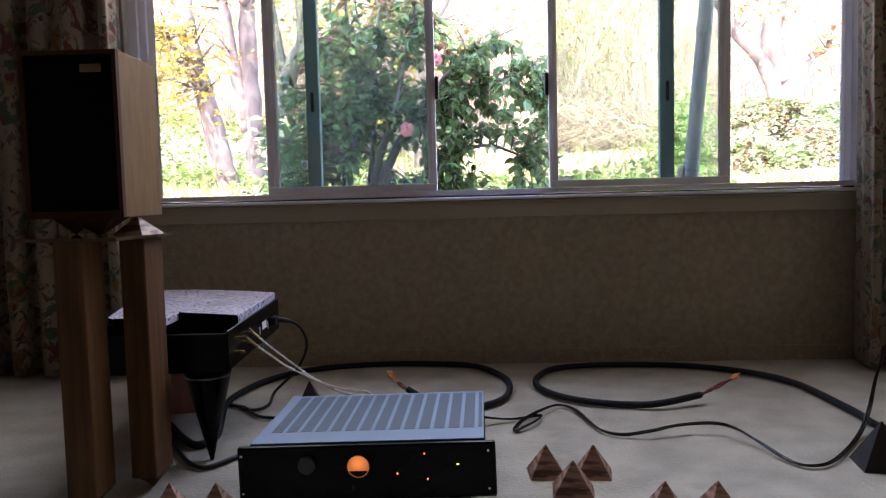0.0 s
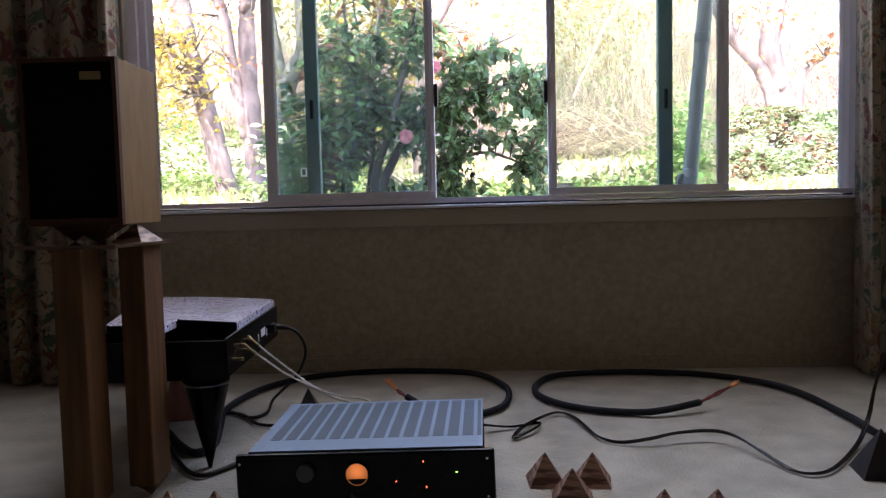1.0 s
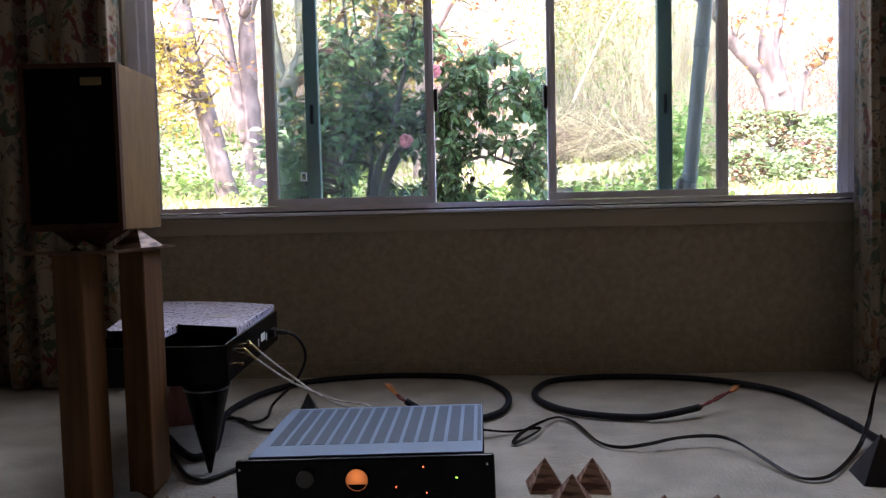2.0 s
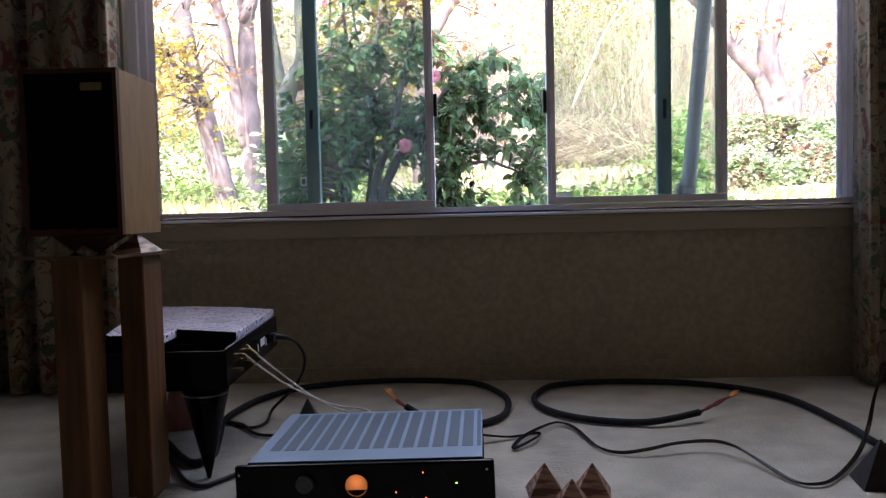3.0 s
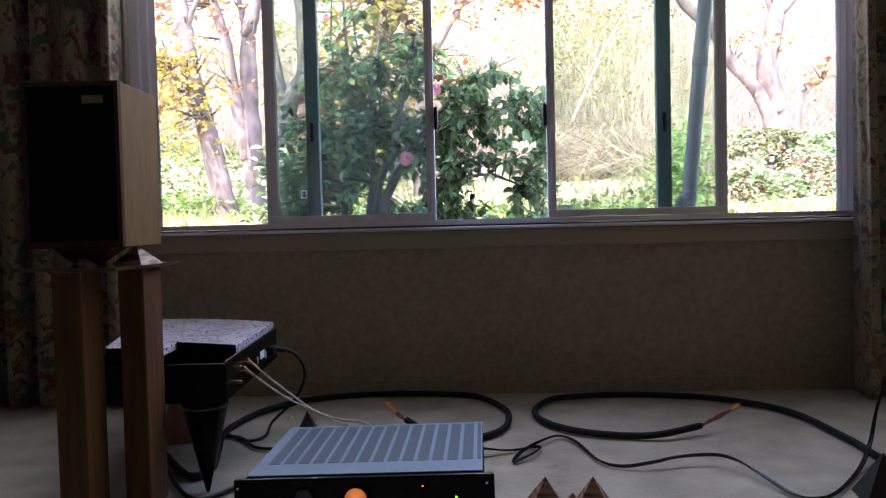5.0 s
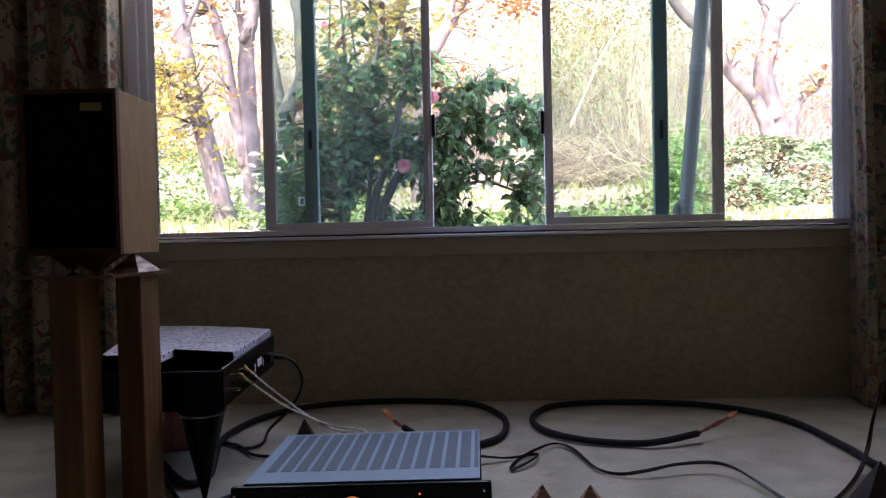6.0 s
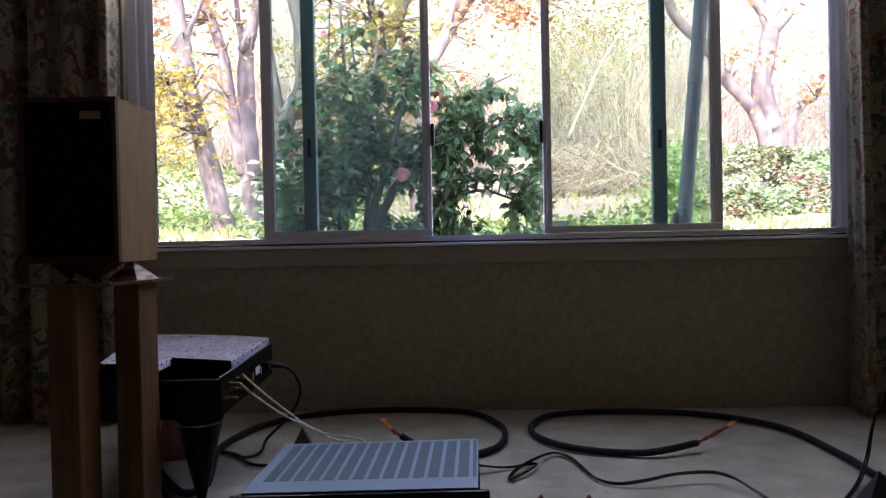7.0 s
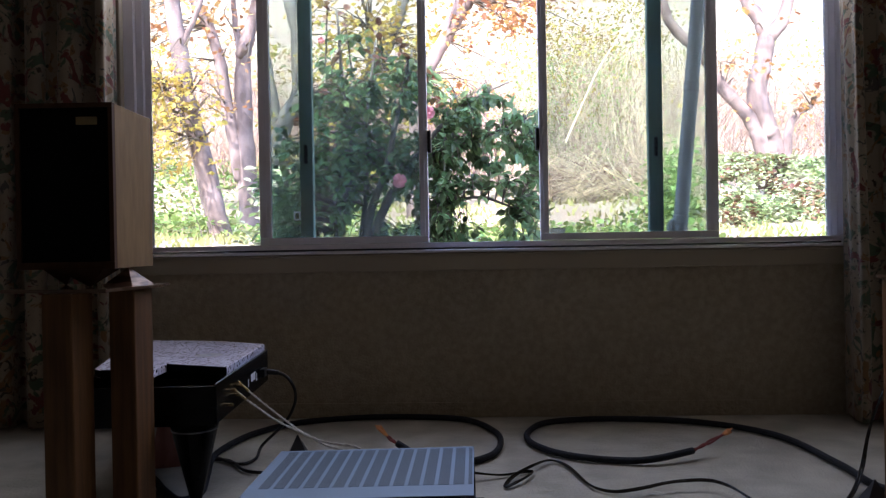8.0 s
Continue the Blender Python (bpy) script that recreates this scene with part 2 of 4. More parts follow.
PETAL = material("pink_petal", (0.85, 0.40, 0.42), 0.5, second=(0.75, 0.28, 0.32), scale=20, through_light=0.3)
LEAF_GROUND = material("ground_cover_leaf", (0.22, 0.31, 0.085), 0.6, second=(0.15, 0.21, 0.06), scale=5, per_piece=0.5, through_light=0.3)
BRUSH = material("reddish_brush", (0.27, 0.18, 0.15), 0.85, second=(0.20, 0.125, 0.10), scale=4, per_piece=0.4)
POLE = material("blue_grey_metal", (0.29, 0.275, 0.285), 0.55, metal=0.0, second=(0.22, 0.205, 0.215), scale=7, stretch=(1, 1, 0.3), bump=0.1)
TERRACOTTA = material("dark_pot", (0.05, 0.05, 0.05), 0.7, scale=20)


# ---- mesh helpers ----
def finish(name, bm, mat, smooth=False):
    me = bpy.data.meshes.new(name)
    bm.normal_update()
    bm.to_mesh(me)
    bm.free()
    me.materials.append(mat)
    if smooth:
        me.polygons.foreach_set("use_smooth", [True] * len(me.polygons))
    return me


def part(name, bm, mat, parent, label="", smooth=False):
    ob = new(name, finish(name, bm, mat, smooth))
    if parent:
        ob.parent = parent
    if label:
        tagged(ob, label)
    return ob


def thing(name, label, category, at=(0, 0, 0), rz=0.0, ry=0.0, group="", kind=""):
    ob = new(name)
    ob.empty_display_size = 0.05
    ob.matrix_world = pose(*at, 0, ry, rz)
    return tagged(ob, label, category, group, kind)


def box(bm, x0, x1, y0, y1, z0, z1, bevel=0.0, segments=2):
    r = bmesh.ops.create_cube(bm, size=1.0, matrix=Matrix.Translation(((x0 + x1) / 2, (y0 + y1) / 2, (z0 + z1) / 2))
                              @ Matrix.Diagonal((x1 - x0, y1 - y0, z1 - z0, 1)))
    if bevel:
        edges = list({e for v in r["verts"] for e in v.link_edges})
        bmesh.ops.bevel(bm, geom=edges, offset=bevel, segments=segments, affect="EDGES", profile=0.5)
    return bm


def boxed(*a, **k):
    return box(bmesh.new(), *a, **k)


def disc(radius, depth, segments=28, r2=None, m=Matrix()):
    bm = bmesh.new()
    bmesh.ops.create_cone(bm, cap_ends=True, segments=segments, radius1=radius, radius2=radius if r2 is None else r2, depth=depth, matrix=m)
    return bm


def spline(points, steps=8):
    """Points of a smooth line through the given ones."""
    p = [Vector(q) for q in points]
    p = [p[0] * 2 - p[1]] + p + [p[-1] * 2 - p[-2]]
    out = []
    for i in range(1, len(p) - 2):
        for s in range(steps):
            t = s / steps
            out.append(0.5 * ((2 * p[i]) + (p[i + 1] - p[i - 1]) * t + (2 * p[i - 1] - 5 * p[i] + 4 * p[i + 1] - p[i + 2]) * t * t
                              + (3 * p[i] - p[i - 1] - 3 * p[i + 1] + p[i + 2]) * t ** 3))
    out.append(p[-2])
    return out


def tube_into(verts, faces, pts, radii, sides=8, cap=True):
    start = len(verts)
    side = None
    for i, q in enumerate(pts):
        d = (pts[min(i + 1, len(pts) - 1)] - pts[max(i - 1, 0)]).normalized()
        ref = side if side is not None else (Vector((0, 0, 1)) if abs(d.z) < 0.9 else Vector((1, 0, 0)))
        a = d.cross(ref)
        a = a.normalized() if a.length > 1e-6 else d.orthogonal().normalized()
        b = a.cross(d).normalized()
        side = b
        r = radii[i]
        for k in range(sides):
            w = 2 * math.pi * k / sides
            verts.append(tuple(q + a * (r * math.cos(w)) + b * (r * math.sin(w))))
    for i in range(len(pts) - 1):
        for k in range(sides):
            a0 = start + i * sides + k
            a1 = start + i * sides + (k + 1) % sides
            faces.append((a0, a1, a1 + sides, a0 + sides))
    if cap:
        faces.append(tuple(start + k for k in reversed(range(sides))))
        faces.append(tuple(start + (len(pts) - 1) * sides + k for k in range(sides)))


def mesh_object(name, verts, faces, mat, parent=None, smooth=True, label=""):
    me = bpy.data.meshes.new(name)
    me.from_pydata(verts, [], faces)
    me.materials.append(mat)
    if smooth:
        me.polygons.foreach_set("use_smooth", [True] * len(me.polygons))
    me.update()
    ob = new(name, me)
    if parent:
        ob.parent = parent
    if label:
        tagged(ob, label)
    return ob


def tube(name, points, r, mat, parent=None, label="", steps=8, sides=10, r_end=None):
    pts = spline(points, steps)
    v, f = [], []
    k = len(pts) - 1
    tube_into(v, f, pts, [r + ((r if r_end is None else r_end) - r) * i / k for i in range(k + 1)], sides)
    return mesh_object(name, v, f, mat, parent, True, label)


# ---- ground outside and the room's shell ----
def ground_z(x, y):
    rise = [(2.72, -0.15), (3.1, 0.36), (5.0, 0.52), (7.0, 0.70), (9.0, 1.05), (12.0, 2.1), (34.0, 13.0), (60.0, 14.0)]
    if y <= 2.72:
        return -0.15
    if y >= 60:
        return 14.0
    for (a, za), (b, zb) in zip(rise, rise[1:]):
        if y <= b:
            z = za + (zb - za) * (y - a) / (b - a)
            break
    return z + min(1.0, (y - 2.72) / 6) * 0.35 * noise.noise((x * 0.35, y * 0.35, 0.0)) + (0.05 * noise.noise((x * 1.7, y * 1.7, 3.0)) if y > 3.2 else 0.0)


def ground():
    xs = sorted(set([-600, -200, -80, -45] + [-30 + i * 1.0 for i in range(61)] + [45, 80, 200, 600] + [-4 + 0.25 * i for i in range(37)]))
    ys = sorted(set([-600, -200, -60, -20, -8, 0, 2.0, 2.6, 2.72] + [2.8 + 0.2 * i for i in range(50)] + [13 + i for i in range(24)] + [40, 50, 60, 120, 300, 900]))
    v = [(x, y, ground_z(x, y)) for y in ys for x in xs]
    w = len(xs)
    f = [(j * w + i, j * w + i + 1, (j + 1) * w + i + 1, (j + 1) * w + i) for j in range(len(ys) - 1) for i in range(w - 1)]
    ob = mesh_object("ground", v, f, EARTH)
    tagged(ob, "pale dry grass and bare earth rising into a hillside", "ground", kind="structure")


ground()
# X1 brings the unseen east wall close, so it reflects more window light.
X0, X1, Y0, Y1 = -2.35, 1.85, -3.4, 2.5
WL, WR, WB, WT = -1.215, 1.225, 0.575, 1.95
HT = 2.42
SILL = 0.5605


def structure(name, bm, mat, label, category):
    ob = part(name, bm, mat, None)
    return tagged(ob, label, category, kind="structure")


DENTS = ((0.149, 1.741, 0.016), (0.363, 1.728, 0.013), (0.403, 1.424, 0.012), (0.284, 1.686, 0.010), (-0.646, 1.769, 0.014), (0.416, 1.734, 0.010))


def carpet():
    """Fitted carpet, slightly lumpy, with a few dents left by furniture."""
    xs = [X0 + 0.1 * i for i in range(14)] + [-0.95 + 0.0075 * i for i in range(267)] + [1.07 + 0.078 * i for i in range(11)]
    ys = [Y0 + 0.2 * i for i in range(23)] + [1.22 + 0.0075 * i for i in range(171)] + [Y1]
    v = []
    for y in ys:
        for x in xs:
            z = -0.0012 + 0.0008 * noise.noise((x * 9, y * 9, 0.0)) + 0.0007 * noise.noise((x * 45, y * 45, 2.0))
            for dx, dy, r in DENTS:
                q = (x - dx) ** 2 + ((y - dy) * 1.3) ** 2
                if q < r * r * 6:
                    z -= 0.0065 * math.exp(-q / (r * r))
            v.append((x, y, z))
    w = len(xs)
    f = [(j * w + i, j * w + i + 1, (j + 1) * w + i + 1, (j + 1) * w + i) for j in range(len(ys) - 1) for i in range(w - 1)]
    ob = mesh_object("floor", v, f, CARPET)
    tagged(ob, "worn cream wall-to-wall carpet with small dents", "carpet", kind="structure")
    structure("subfloor", boxed(X0, X1, Y0, Y1, -0.12, -0.012), STUCCO, "plain slab under the carpet", "floor slab")


carpet()
bm = bmesh.new()
for a in ((X0 - 0.2, X1 + 0.2, Y1, Y1 + 0.11, -0.2, SILL - 0.020), (X0 - 0.2, X1 + 0.2, Y1, Y1 + 0.11, WT, HT), (X0 - 0.2, WL, Y1, Y1 + 0.11, SILL - 0.020, WT), (WR, X1 + 0.2, Y1, Y1 + 0.11, SILL - 0.020, WT)):
    box(bm, *a)
structure("wall_north", bm, PLASTER, "beige textured plaster wall beneath the window", "wall")
structure("wall_south", boxed(X0 - 0.2, X1 + 0.2, Y0 - 0.2, Y0, -0.2, HT), LOW_BOUNCE_WALL, "plain unseen wall, brown tone set for bounced light", "wall")
structure("wall_west", boxed(X0 - 0.2, X0, Y0, Y1, -0.2, HT), WEST_WALL, "plain unseen wall, brown tone set for bounced light", "wall")
structure("wall_east", boxed(X1, X1 + 0.2, Y0, Y1, -0.2, HT), BOUNCE_WALL, "plain unseen wall, kept pale to bounce window light", "wall")
structure("ceiling", boxed(X0 - 0.2, X1 + 0.2, Y0 - 0.2, Y1 + 0.2, HT, HT + 0.2), CEILING, "plain unseen ceiling, darkened to cut bounced light", "ceiling")
# Unseen eave, added to block steep sky light from the floor beside the wall.
structure("roof_eave", boxed(X0 - 0.8, X1 + 0.8, Y0 - 0.8, Y1 + 0.62, HT + 0.202, HT + 0.32), STUCCO, "plain unseen roof slab, eave added to shade the floor", "roof")
structure("baseboard", boxed(X0, X1, Y1 - 0.006, Y1 - 0.0005, 0.0, 0.05, bevel=0.002), PLASTER, "low painted baseboard along the carpet", "baseboard")


def prism(profile, z0, z1):
    """An upright bar of the given cross-section."""
    bm = bmesh.new()
    r = bmesh.ops.extrude_face_region(bm, geom=[bm.faces.new([bm.verts.new((x, y, z0)) for x, y in profile])])
    bmesh.ops.translate(bm, verts=[g for g in r["geom"] if isinstance(g, bmesh.types.BMVert)], vec=(0, 0, z1 - z0))
    bmesh.ops.recalc_face_normals(bm, faces=bm.faces)
    return bm


# ---- the window: two fixed side panes and two sashes slid apart ----
def window():
    w = thing("window_1", "wide aluminium sliding window with its middle sashes slid apart", "window", kind="structure")
    bm = boxed(WL + 0.0005, WR - 0.0005, Y1 - 0.032, Y1 + 0.15, SILL - 0.010, SILL, bevel=0.0045, segments=4)
    box(bm, WL + 0.0005, WR - 0.0005, Y1 + 0.0005, Y1 + 0.149, SILL - 0.0195, SILL - 0.0102)
    part("window_sill", bm, SILL_PAINT, w, "painted wooden sill")
    bm = boxed(WL - 0.01, WR + 0.01, Y1 - 0.016, Y1 - 0.0005, SILL - 0.070, SILL - 0.0105, bevel=0.003)
    box(bm, WL - 0.01, WR + 0.01, Y1 - 0.021, Y1 - 0.0165, SILL - 0.020, SILL - 0.0125, bevel=0.002)
    part("apron", bm, TRIM, w, "painted apron board")
    # Black strip drawn in for the shade of the recess below the track.
    part("gap_strip", boxed(WL + 0.0365, WR - 0.0185, Y1 + 0.014, Y1 + 0.08, SILL + 0.0005, SILL + 0.0060), RUBBER, w, "black strip for the shaded gap under the track")
    bm = boxed(WL + 0.0365, WR - 0.0185, Y1 + 0.004, Y1 + 0.085, SILL + 0.0065, WB + 0.003, bevel=0.002)
    for y in (0.004, 0.040, 0.074):
        box(bm, WL + 0.0365, WR - 0.0185, Y1 + y, Y1 + y + 0.007, WB + 0.0025, WB + 0.009, bevel=0.001)
    part("track", bm, ALU_WHITE, w, "double aluminium track")
    part("head", boxed(WL, WR, Y1 + 0.004, Y1 + 0.085, WT - 0.03, WT, bevel=0.003), ALU_WHITE, w)
    z0, z1 = WB + 0.0095, WT - 0.031
    part("jamb_casing", boxed(WL, WL + 0.036, Y1 - 0.020, Y1 + 0.105, SILL + 0.0005, z1, bevel=0.004), TRIM, w, "painted side casing")
    part("jamb", prism([(-1.1785, 2.505), (-1.150, 2.516), (-1.148, 2.530), (-1.128, 2.537), (-1.126, 2.550), (-1.107, 2.558), (-1.125, 2.600), (-1.1785, 2.600)], z0, z1), ALU_WHITE, w, "ridged pale aluminium jamb")
    part("jamb", prism([(1.2065, 2.502), (1.199, 2.520), (1.197, 2.521), (1.190, 2.545), (1.188, 2.546), (1.182, 2.568), (1.196, 2.600), (1.2065, 2.600)], z0, z1), ALU_WHITE, w, "ridged pale aluminium jamb")
    # Paler paint than the left casing: window glow put into the colour.
    part("jamb_casing", prism([(1.2245, 2.488), (1.214, 2.490), (1.2070, 2.502), (1.2070, 2.605), (1.2245, 2.605)], SILL + 0.0005, z1), SILL_PAINT, w, "painted side casing")
    # fixed outer panes
    for x0, x1, s0, s1 in ((-1.1065, -0.592, -0.591, -0.545), (0.641, 1.1815, 0.592, 0.640)):
        g = part("pane", boxed(x0, x1, Y1 + 0.058, Y1 + 0.063, WB + 0.0098, z1), CLEAR, w)
        g.visible_shadow = False
        st = part("fixed_stile", boxed(s0, s1, Y1 + 0.046, Y1 + 0.073, WB + 0.0098, z1, bevel=0.003), ALU_DARK, w, "dark green weathered stile")
        part("latch", boxed((s0 + s1) / 2 - 0.006, (s0 + s1) / 2 + 0.006, Y1 + 0.037, Y1 + 0.0455, 0.86, 0.925, bevel=0.003), PLASTIC, st)
    # sliding sashes
    for x0, x1, lock in ((-0.722, -0.150, 1), (0.224, 0.811, 0)):
        s = part("sash", boxed(x0, x1, Y1 + 0.010, Y1 + 0.036, WB + 0.0095, WB + 0.033, bevel=0.002), ALU, w, "grey aluminium sliding sash")
        part("rail", boxed(x0, x1, Y1 + 0.010, Y1 + 0.036, z1 - 0.03, z1, bevel=0.002), ALU, s)
        for a, wd in ((x0, 0.038), (x1 - 0.028, 0.028)) if lock else ((x0, 0.028), (x1 - 0.034, 0.034)):
            bm = boxed(a, a + wd, Y1 + 0.010, Y1 + 0.036, WB + 0.0335, z1 - 0.0305, bevel=0.002)
            box(bm, a + wd * 0.38, a + wd * 0.62, Y1 + 0.006, Y1 + 0.0098, WB + 0.0335, z1 - 0.0305, bevel=0.001)
            part("stile", bm, ALU, s)
        g = part("pane", boxed(x0 + 0.03, x1 - 0.026, Y1 + 0.021, Y1 + 0.025, WB + 0.0335, z1 - 0.0305), DUSTY, s, "dusty pane")
        g.visible_shadow = False
        hx = x1 + 0.001 if lock else x0 - 0.013
        bm = boxed(hx, hx + 0.012, Y1 - 0.002, Y1 + 0.03, 0.885, 0.960, bevel=0.004)
        part("catch", bm, PLASTIC, s, "black plastic catch")
        if lock:
            bm = bmesh.new()
            for a in ((-0.608, -0.586, 0.692, 0.697), (-0.608, -0.586, 0.667, 0.672), (-0.608, -0.6032, 0.6725, 0.6915), (-0.5908, -0.586, 0.6725, 0.6915)):
                bm.faces.new([bm.verts.new((x, Y1 + 0.0202, z)) for x, z in ((a[0], a[2]), (a[1], a[2]), (a[1], a[3]), (a[0], a[3]))])
            part("sticker", bm, STICKER, s, "small square white sticker")


window()


# ---- curtains ----
def curtain(back, front, x1, folds, seed, label):
    """A pleated drape whose edge returns to the wall: back and front are the ends of that return, x1 the far side."""
    rnd = random.Random(seed)
    ph = [rnd.uniform(0, 6.28) for _ in range(4)]
    v, f = [], []
    n0, nx, nz = 22, 150, 36
    for j in range(nz + 1):
        z = 0.012 + (2.3 - 0.012) * j / nz
        sway = 0.006 * math.sin(z * 3 + ph[3])
        for i in range(n0):
            u = i / n0
            bulge = 0.010 * math.sin(u * 3.14) * (1 + 0.4 * math.sin(z * 2.1 + ph[1])) + 0.004 * math.sin(u * 12 + z)
            v.append((back[0] + (front[0] - back[0]) * u - math.copysign(bulge, x1) + sway * u, back[1] + (front[1] - back[1]) * u, z))
        for i in range(nx + 1):
            u = i / nx
            amp = 0.034 + 0.012 * math.sin(3 * u * 6.28 + ph[0])
            a = u * folds * 6.28 + 0.5 * u * math.sin(u * 9 + ph[1]) + 0.35 * min(1.0, u * 8) * math.sin(z * 1.6 + ph[2] + u * 5)
            v.append((front[0] + (x1 - front[0]) * u + math.copysign(0.012, x1) * math.sin(a * 2) + sway, front[1] + amp * (1 - math.cos(a)) + 0.008 * math.sin(a * 2.3 + z * 2) * min(1.0, u * 8), z))
    w = n0 + nx + 1
    for j in range(nz):
        for i in range(w - 1):
            f.append((j * w + i, j * w + i + 1, (j + 1) * w + i + 1, (j + 1) * w + i))
    ob = mesh_object("curtain", v, f, FLORAL)
    mod = ob.modifiers.new("thickness", "SOLIDIFY")
    mod.thickness = 0.003
    tagged(ob, label, "curtain", group="window curtains")


curtain((-1.192, 2.468), (-1.171, 2.335), -2.2, 9, 3, "heavy floral curtain drawn aside, pleated to the carpet")
curtain((1.193, 2.468), (1.166, 2.310), 1.80, 6, 12, "heavy floral curtain drawn aside, pleated to the carpet")


# ---- loudspeaker and stands ----
def pyramid_bm(base, height, tip=0.002, flip=False):
    bm = bmesh.new()
    r1, r2 = base / math.sqrt(2), tip / math.sqrt(2)
    if flip:
        r1, r2 = r2, r1
    bmesh.ops.create_cone(bm, cap_ends=True, segments=4, radius1=r1, radius2=r2, depth=height,
                          matrix=Matrix.Translation((0, 0, height / 2)) @ Matrix.Rotation(radians(45), 4, "Z"))
    return bm


def pyramid(at, base, height, rz, mat, label, flip=False, group=""):
    ob = part("pyramid_foot", pyramid_bm(base, height, flip=flip), mat, None)
    ob.matrix_world = pose(*at, 0, 0, rz)
    return tagged(ob, label, "pyramid foot", group)


def loudspeaker():
    t = thing("loudspeaker", "small wooden bookshelf loudspeaker with black cloth grille", "loudspeaker", at=(-0.766, 1.462, 0.543), rz=2.2)
    hw, d, h = 0.0915, 0.0925, 0.311
    bm = boxed(-hw, hw, -d + 0.012, d, 0, h, bevel=0.0015)
    part("cabinet", bm, WOOD_SIDE, t, "pale maple-veneered cabinet")
    bm = bmesh.new()
    for a in ((-hw, hw, 0, 0.013), (-hw, hw, h - 0.008, h), (-hw, -hw + 0.008, 0.0132, h - 0.0082), (hw - 0.008, hw, 0.0132, h - 0.0082)):
        box(bm, a[0], a[1], -d, -d + 0.0118, a[2], a[3])
    part("front_edge", bm, WOOD_EDGE, t, "dark cherry front edge")
    part("grille", boxed(-hw + 0.0085, hw - 0.0085, -d + 0.003, -d + 0.0115, 0.0135, h - 0.0085, bevel=0.002), GRILLE, t, "black cloth grille")
    part("badge", boxed(0.023, 0.063, -d + 0.0005, -d + 0.0028, h - 0.041, h - 0.026, bevel=0.001), BRASS, t, "small brass badge")


def stand(name, label, plate, posts, zt):
    t = thing(name, label, "speaker stand", group="speaker stands")
    bm = bmesh.new()
    r = bmesh.ops.extrude_face_region(bm, geom=[bm.faces.new([bm.verts.new((x, y, zt - 0.0065)) for x, y in plate])])
    bmesh.ops.translate(bm, verts=[g for g in r["geom"] if isinstance(g, bmesh.types.BMVert)], vec=(0, 0, 0.0065))
    bmesh.ops.recalc_face_normals(bm, faces=bm.faces)
    bmesh.ops.bevel(bm, geom=list(bm.edges), offset=0.001, segments=2, affect="EDGES")
    part("top_plate", bm, PLATE, t, "thin glossy top plate")
    for x, y, w, d, foot in posts:
        q = part("post", boxed(0, w, 0, d, foot, zt - 0.0067, bevel=0.003), WOOD_DARK, t, "square solid cherry post")
        q.matrix_local = pose(x, y, 0)
        bm = pyramid_bm(w * 0.98, foot - 0.0005, flip=True)
        s = part("foot", bm, WOOD_DARK, q)
        s.matrix_local = pose(w / 2, d / 2, 0)


PLATE = material("dark_glossy_wood", (0.10, 0.06, 0.04), 0.05, second=(0.10, 0.06, 0.04), scale=9, stretch=(1, 8, 1), coat=0.5)
loudspeaker()
stand("speaker_stand", "wooden speaker stand with square posts under a loudspeaker", [(-0.868, 1.335), (-0.655, 1.305), (-0.650, 1.36), (-0.628, 1.42), (-0.628, 1.52), (-0.868, 1.535)],
      [(-0.771, 1.300, 0.0555, 0.075, 0.030), (-0.698, 1.400, 0.0500, 0.082, 0.030)], 0.508)
stand("speaker_stand", "second wooden speaker stand with square posts on the carpet", [(0.768, 1.365), (0.968, 1.365), (0.968, 1.465), (0.768, 1.465)],
      [(0.774, 1.395, 0.062, 0.062, 0.035), (0.90, 1.39, 0.062, 0.062, 0.035)], 0.506)
pyramid((-0.735, 1.405, 0.5082), 0.085, 0.0343, 4, WOOD_EDGE, "dark wooden pyramid standing point-down under the loudspeaker", flip=True)
pyramid((-0.687, 1.462, 0.5082), 0.068, 0.0343, -12, WOOD_PYR, "dark wooden pyramid under the loudspeaker")
pyramid((-0.835, 1.500, 0.5082), 0.065, 0.0343, 4, WOOD_EDGE, "dark wooden pyramid standing point-down under the loudspeaker", flip=True)

# spare wooden pyramids on the carpet
for x, y, b, h, rz, lab in ((0.117, 1.496, 0.072, 0.060, 4, "striped wooden pyramid on the carpet"), (0.161, 1.405, 0.078, 0.060, -4, "striped wooden pyramid set before two others"),
                            (0.212, 1.494, 0.072, 0.060, -8, "reddish wooden pyramid on the carpet"), (0.309, 1.300, 0.072, 0.060, -6, "reddish wooden pyramid on the carpet"),
                            (0.400, 1.300, 0.072, 0.060, 10, "striped wooden pyramid on the carpet"), (-0.580, 1.302, 0.072, 0.060, 14, "pale-sided wooden pyramid beside the stand"),
                            (-0.494, 1.302, 0.072, 0.060, 6, "striped wooden pyramid beside the amplifier")):
    pyramid((x, y, 0.0), b, h, rz, WOOD_PYR, lab, group="spare wooden pyramids")
pyramid((0.795, 1.530, 0.0), 0.092, 0.092, -8, BLACK_GLOSS, "large polished black pyramid on the carpet")
pyramid((-0.480, 1.985, 0.0), 0.075, 0.075, 10, BLACK_GLOSS, "small polished black pyramid holding up a cable")


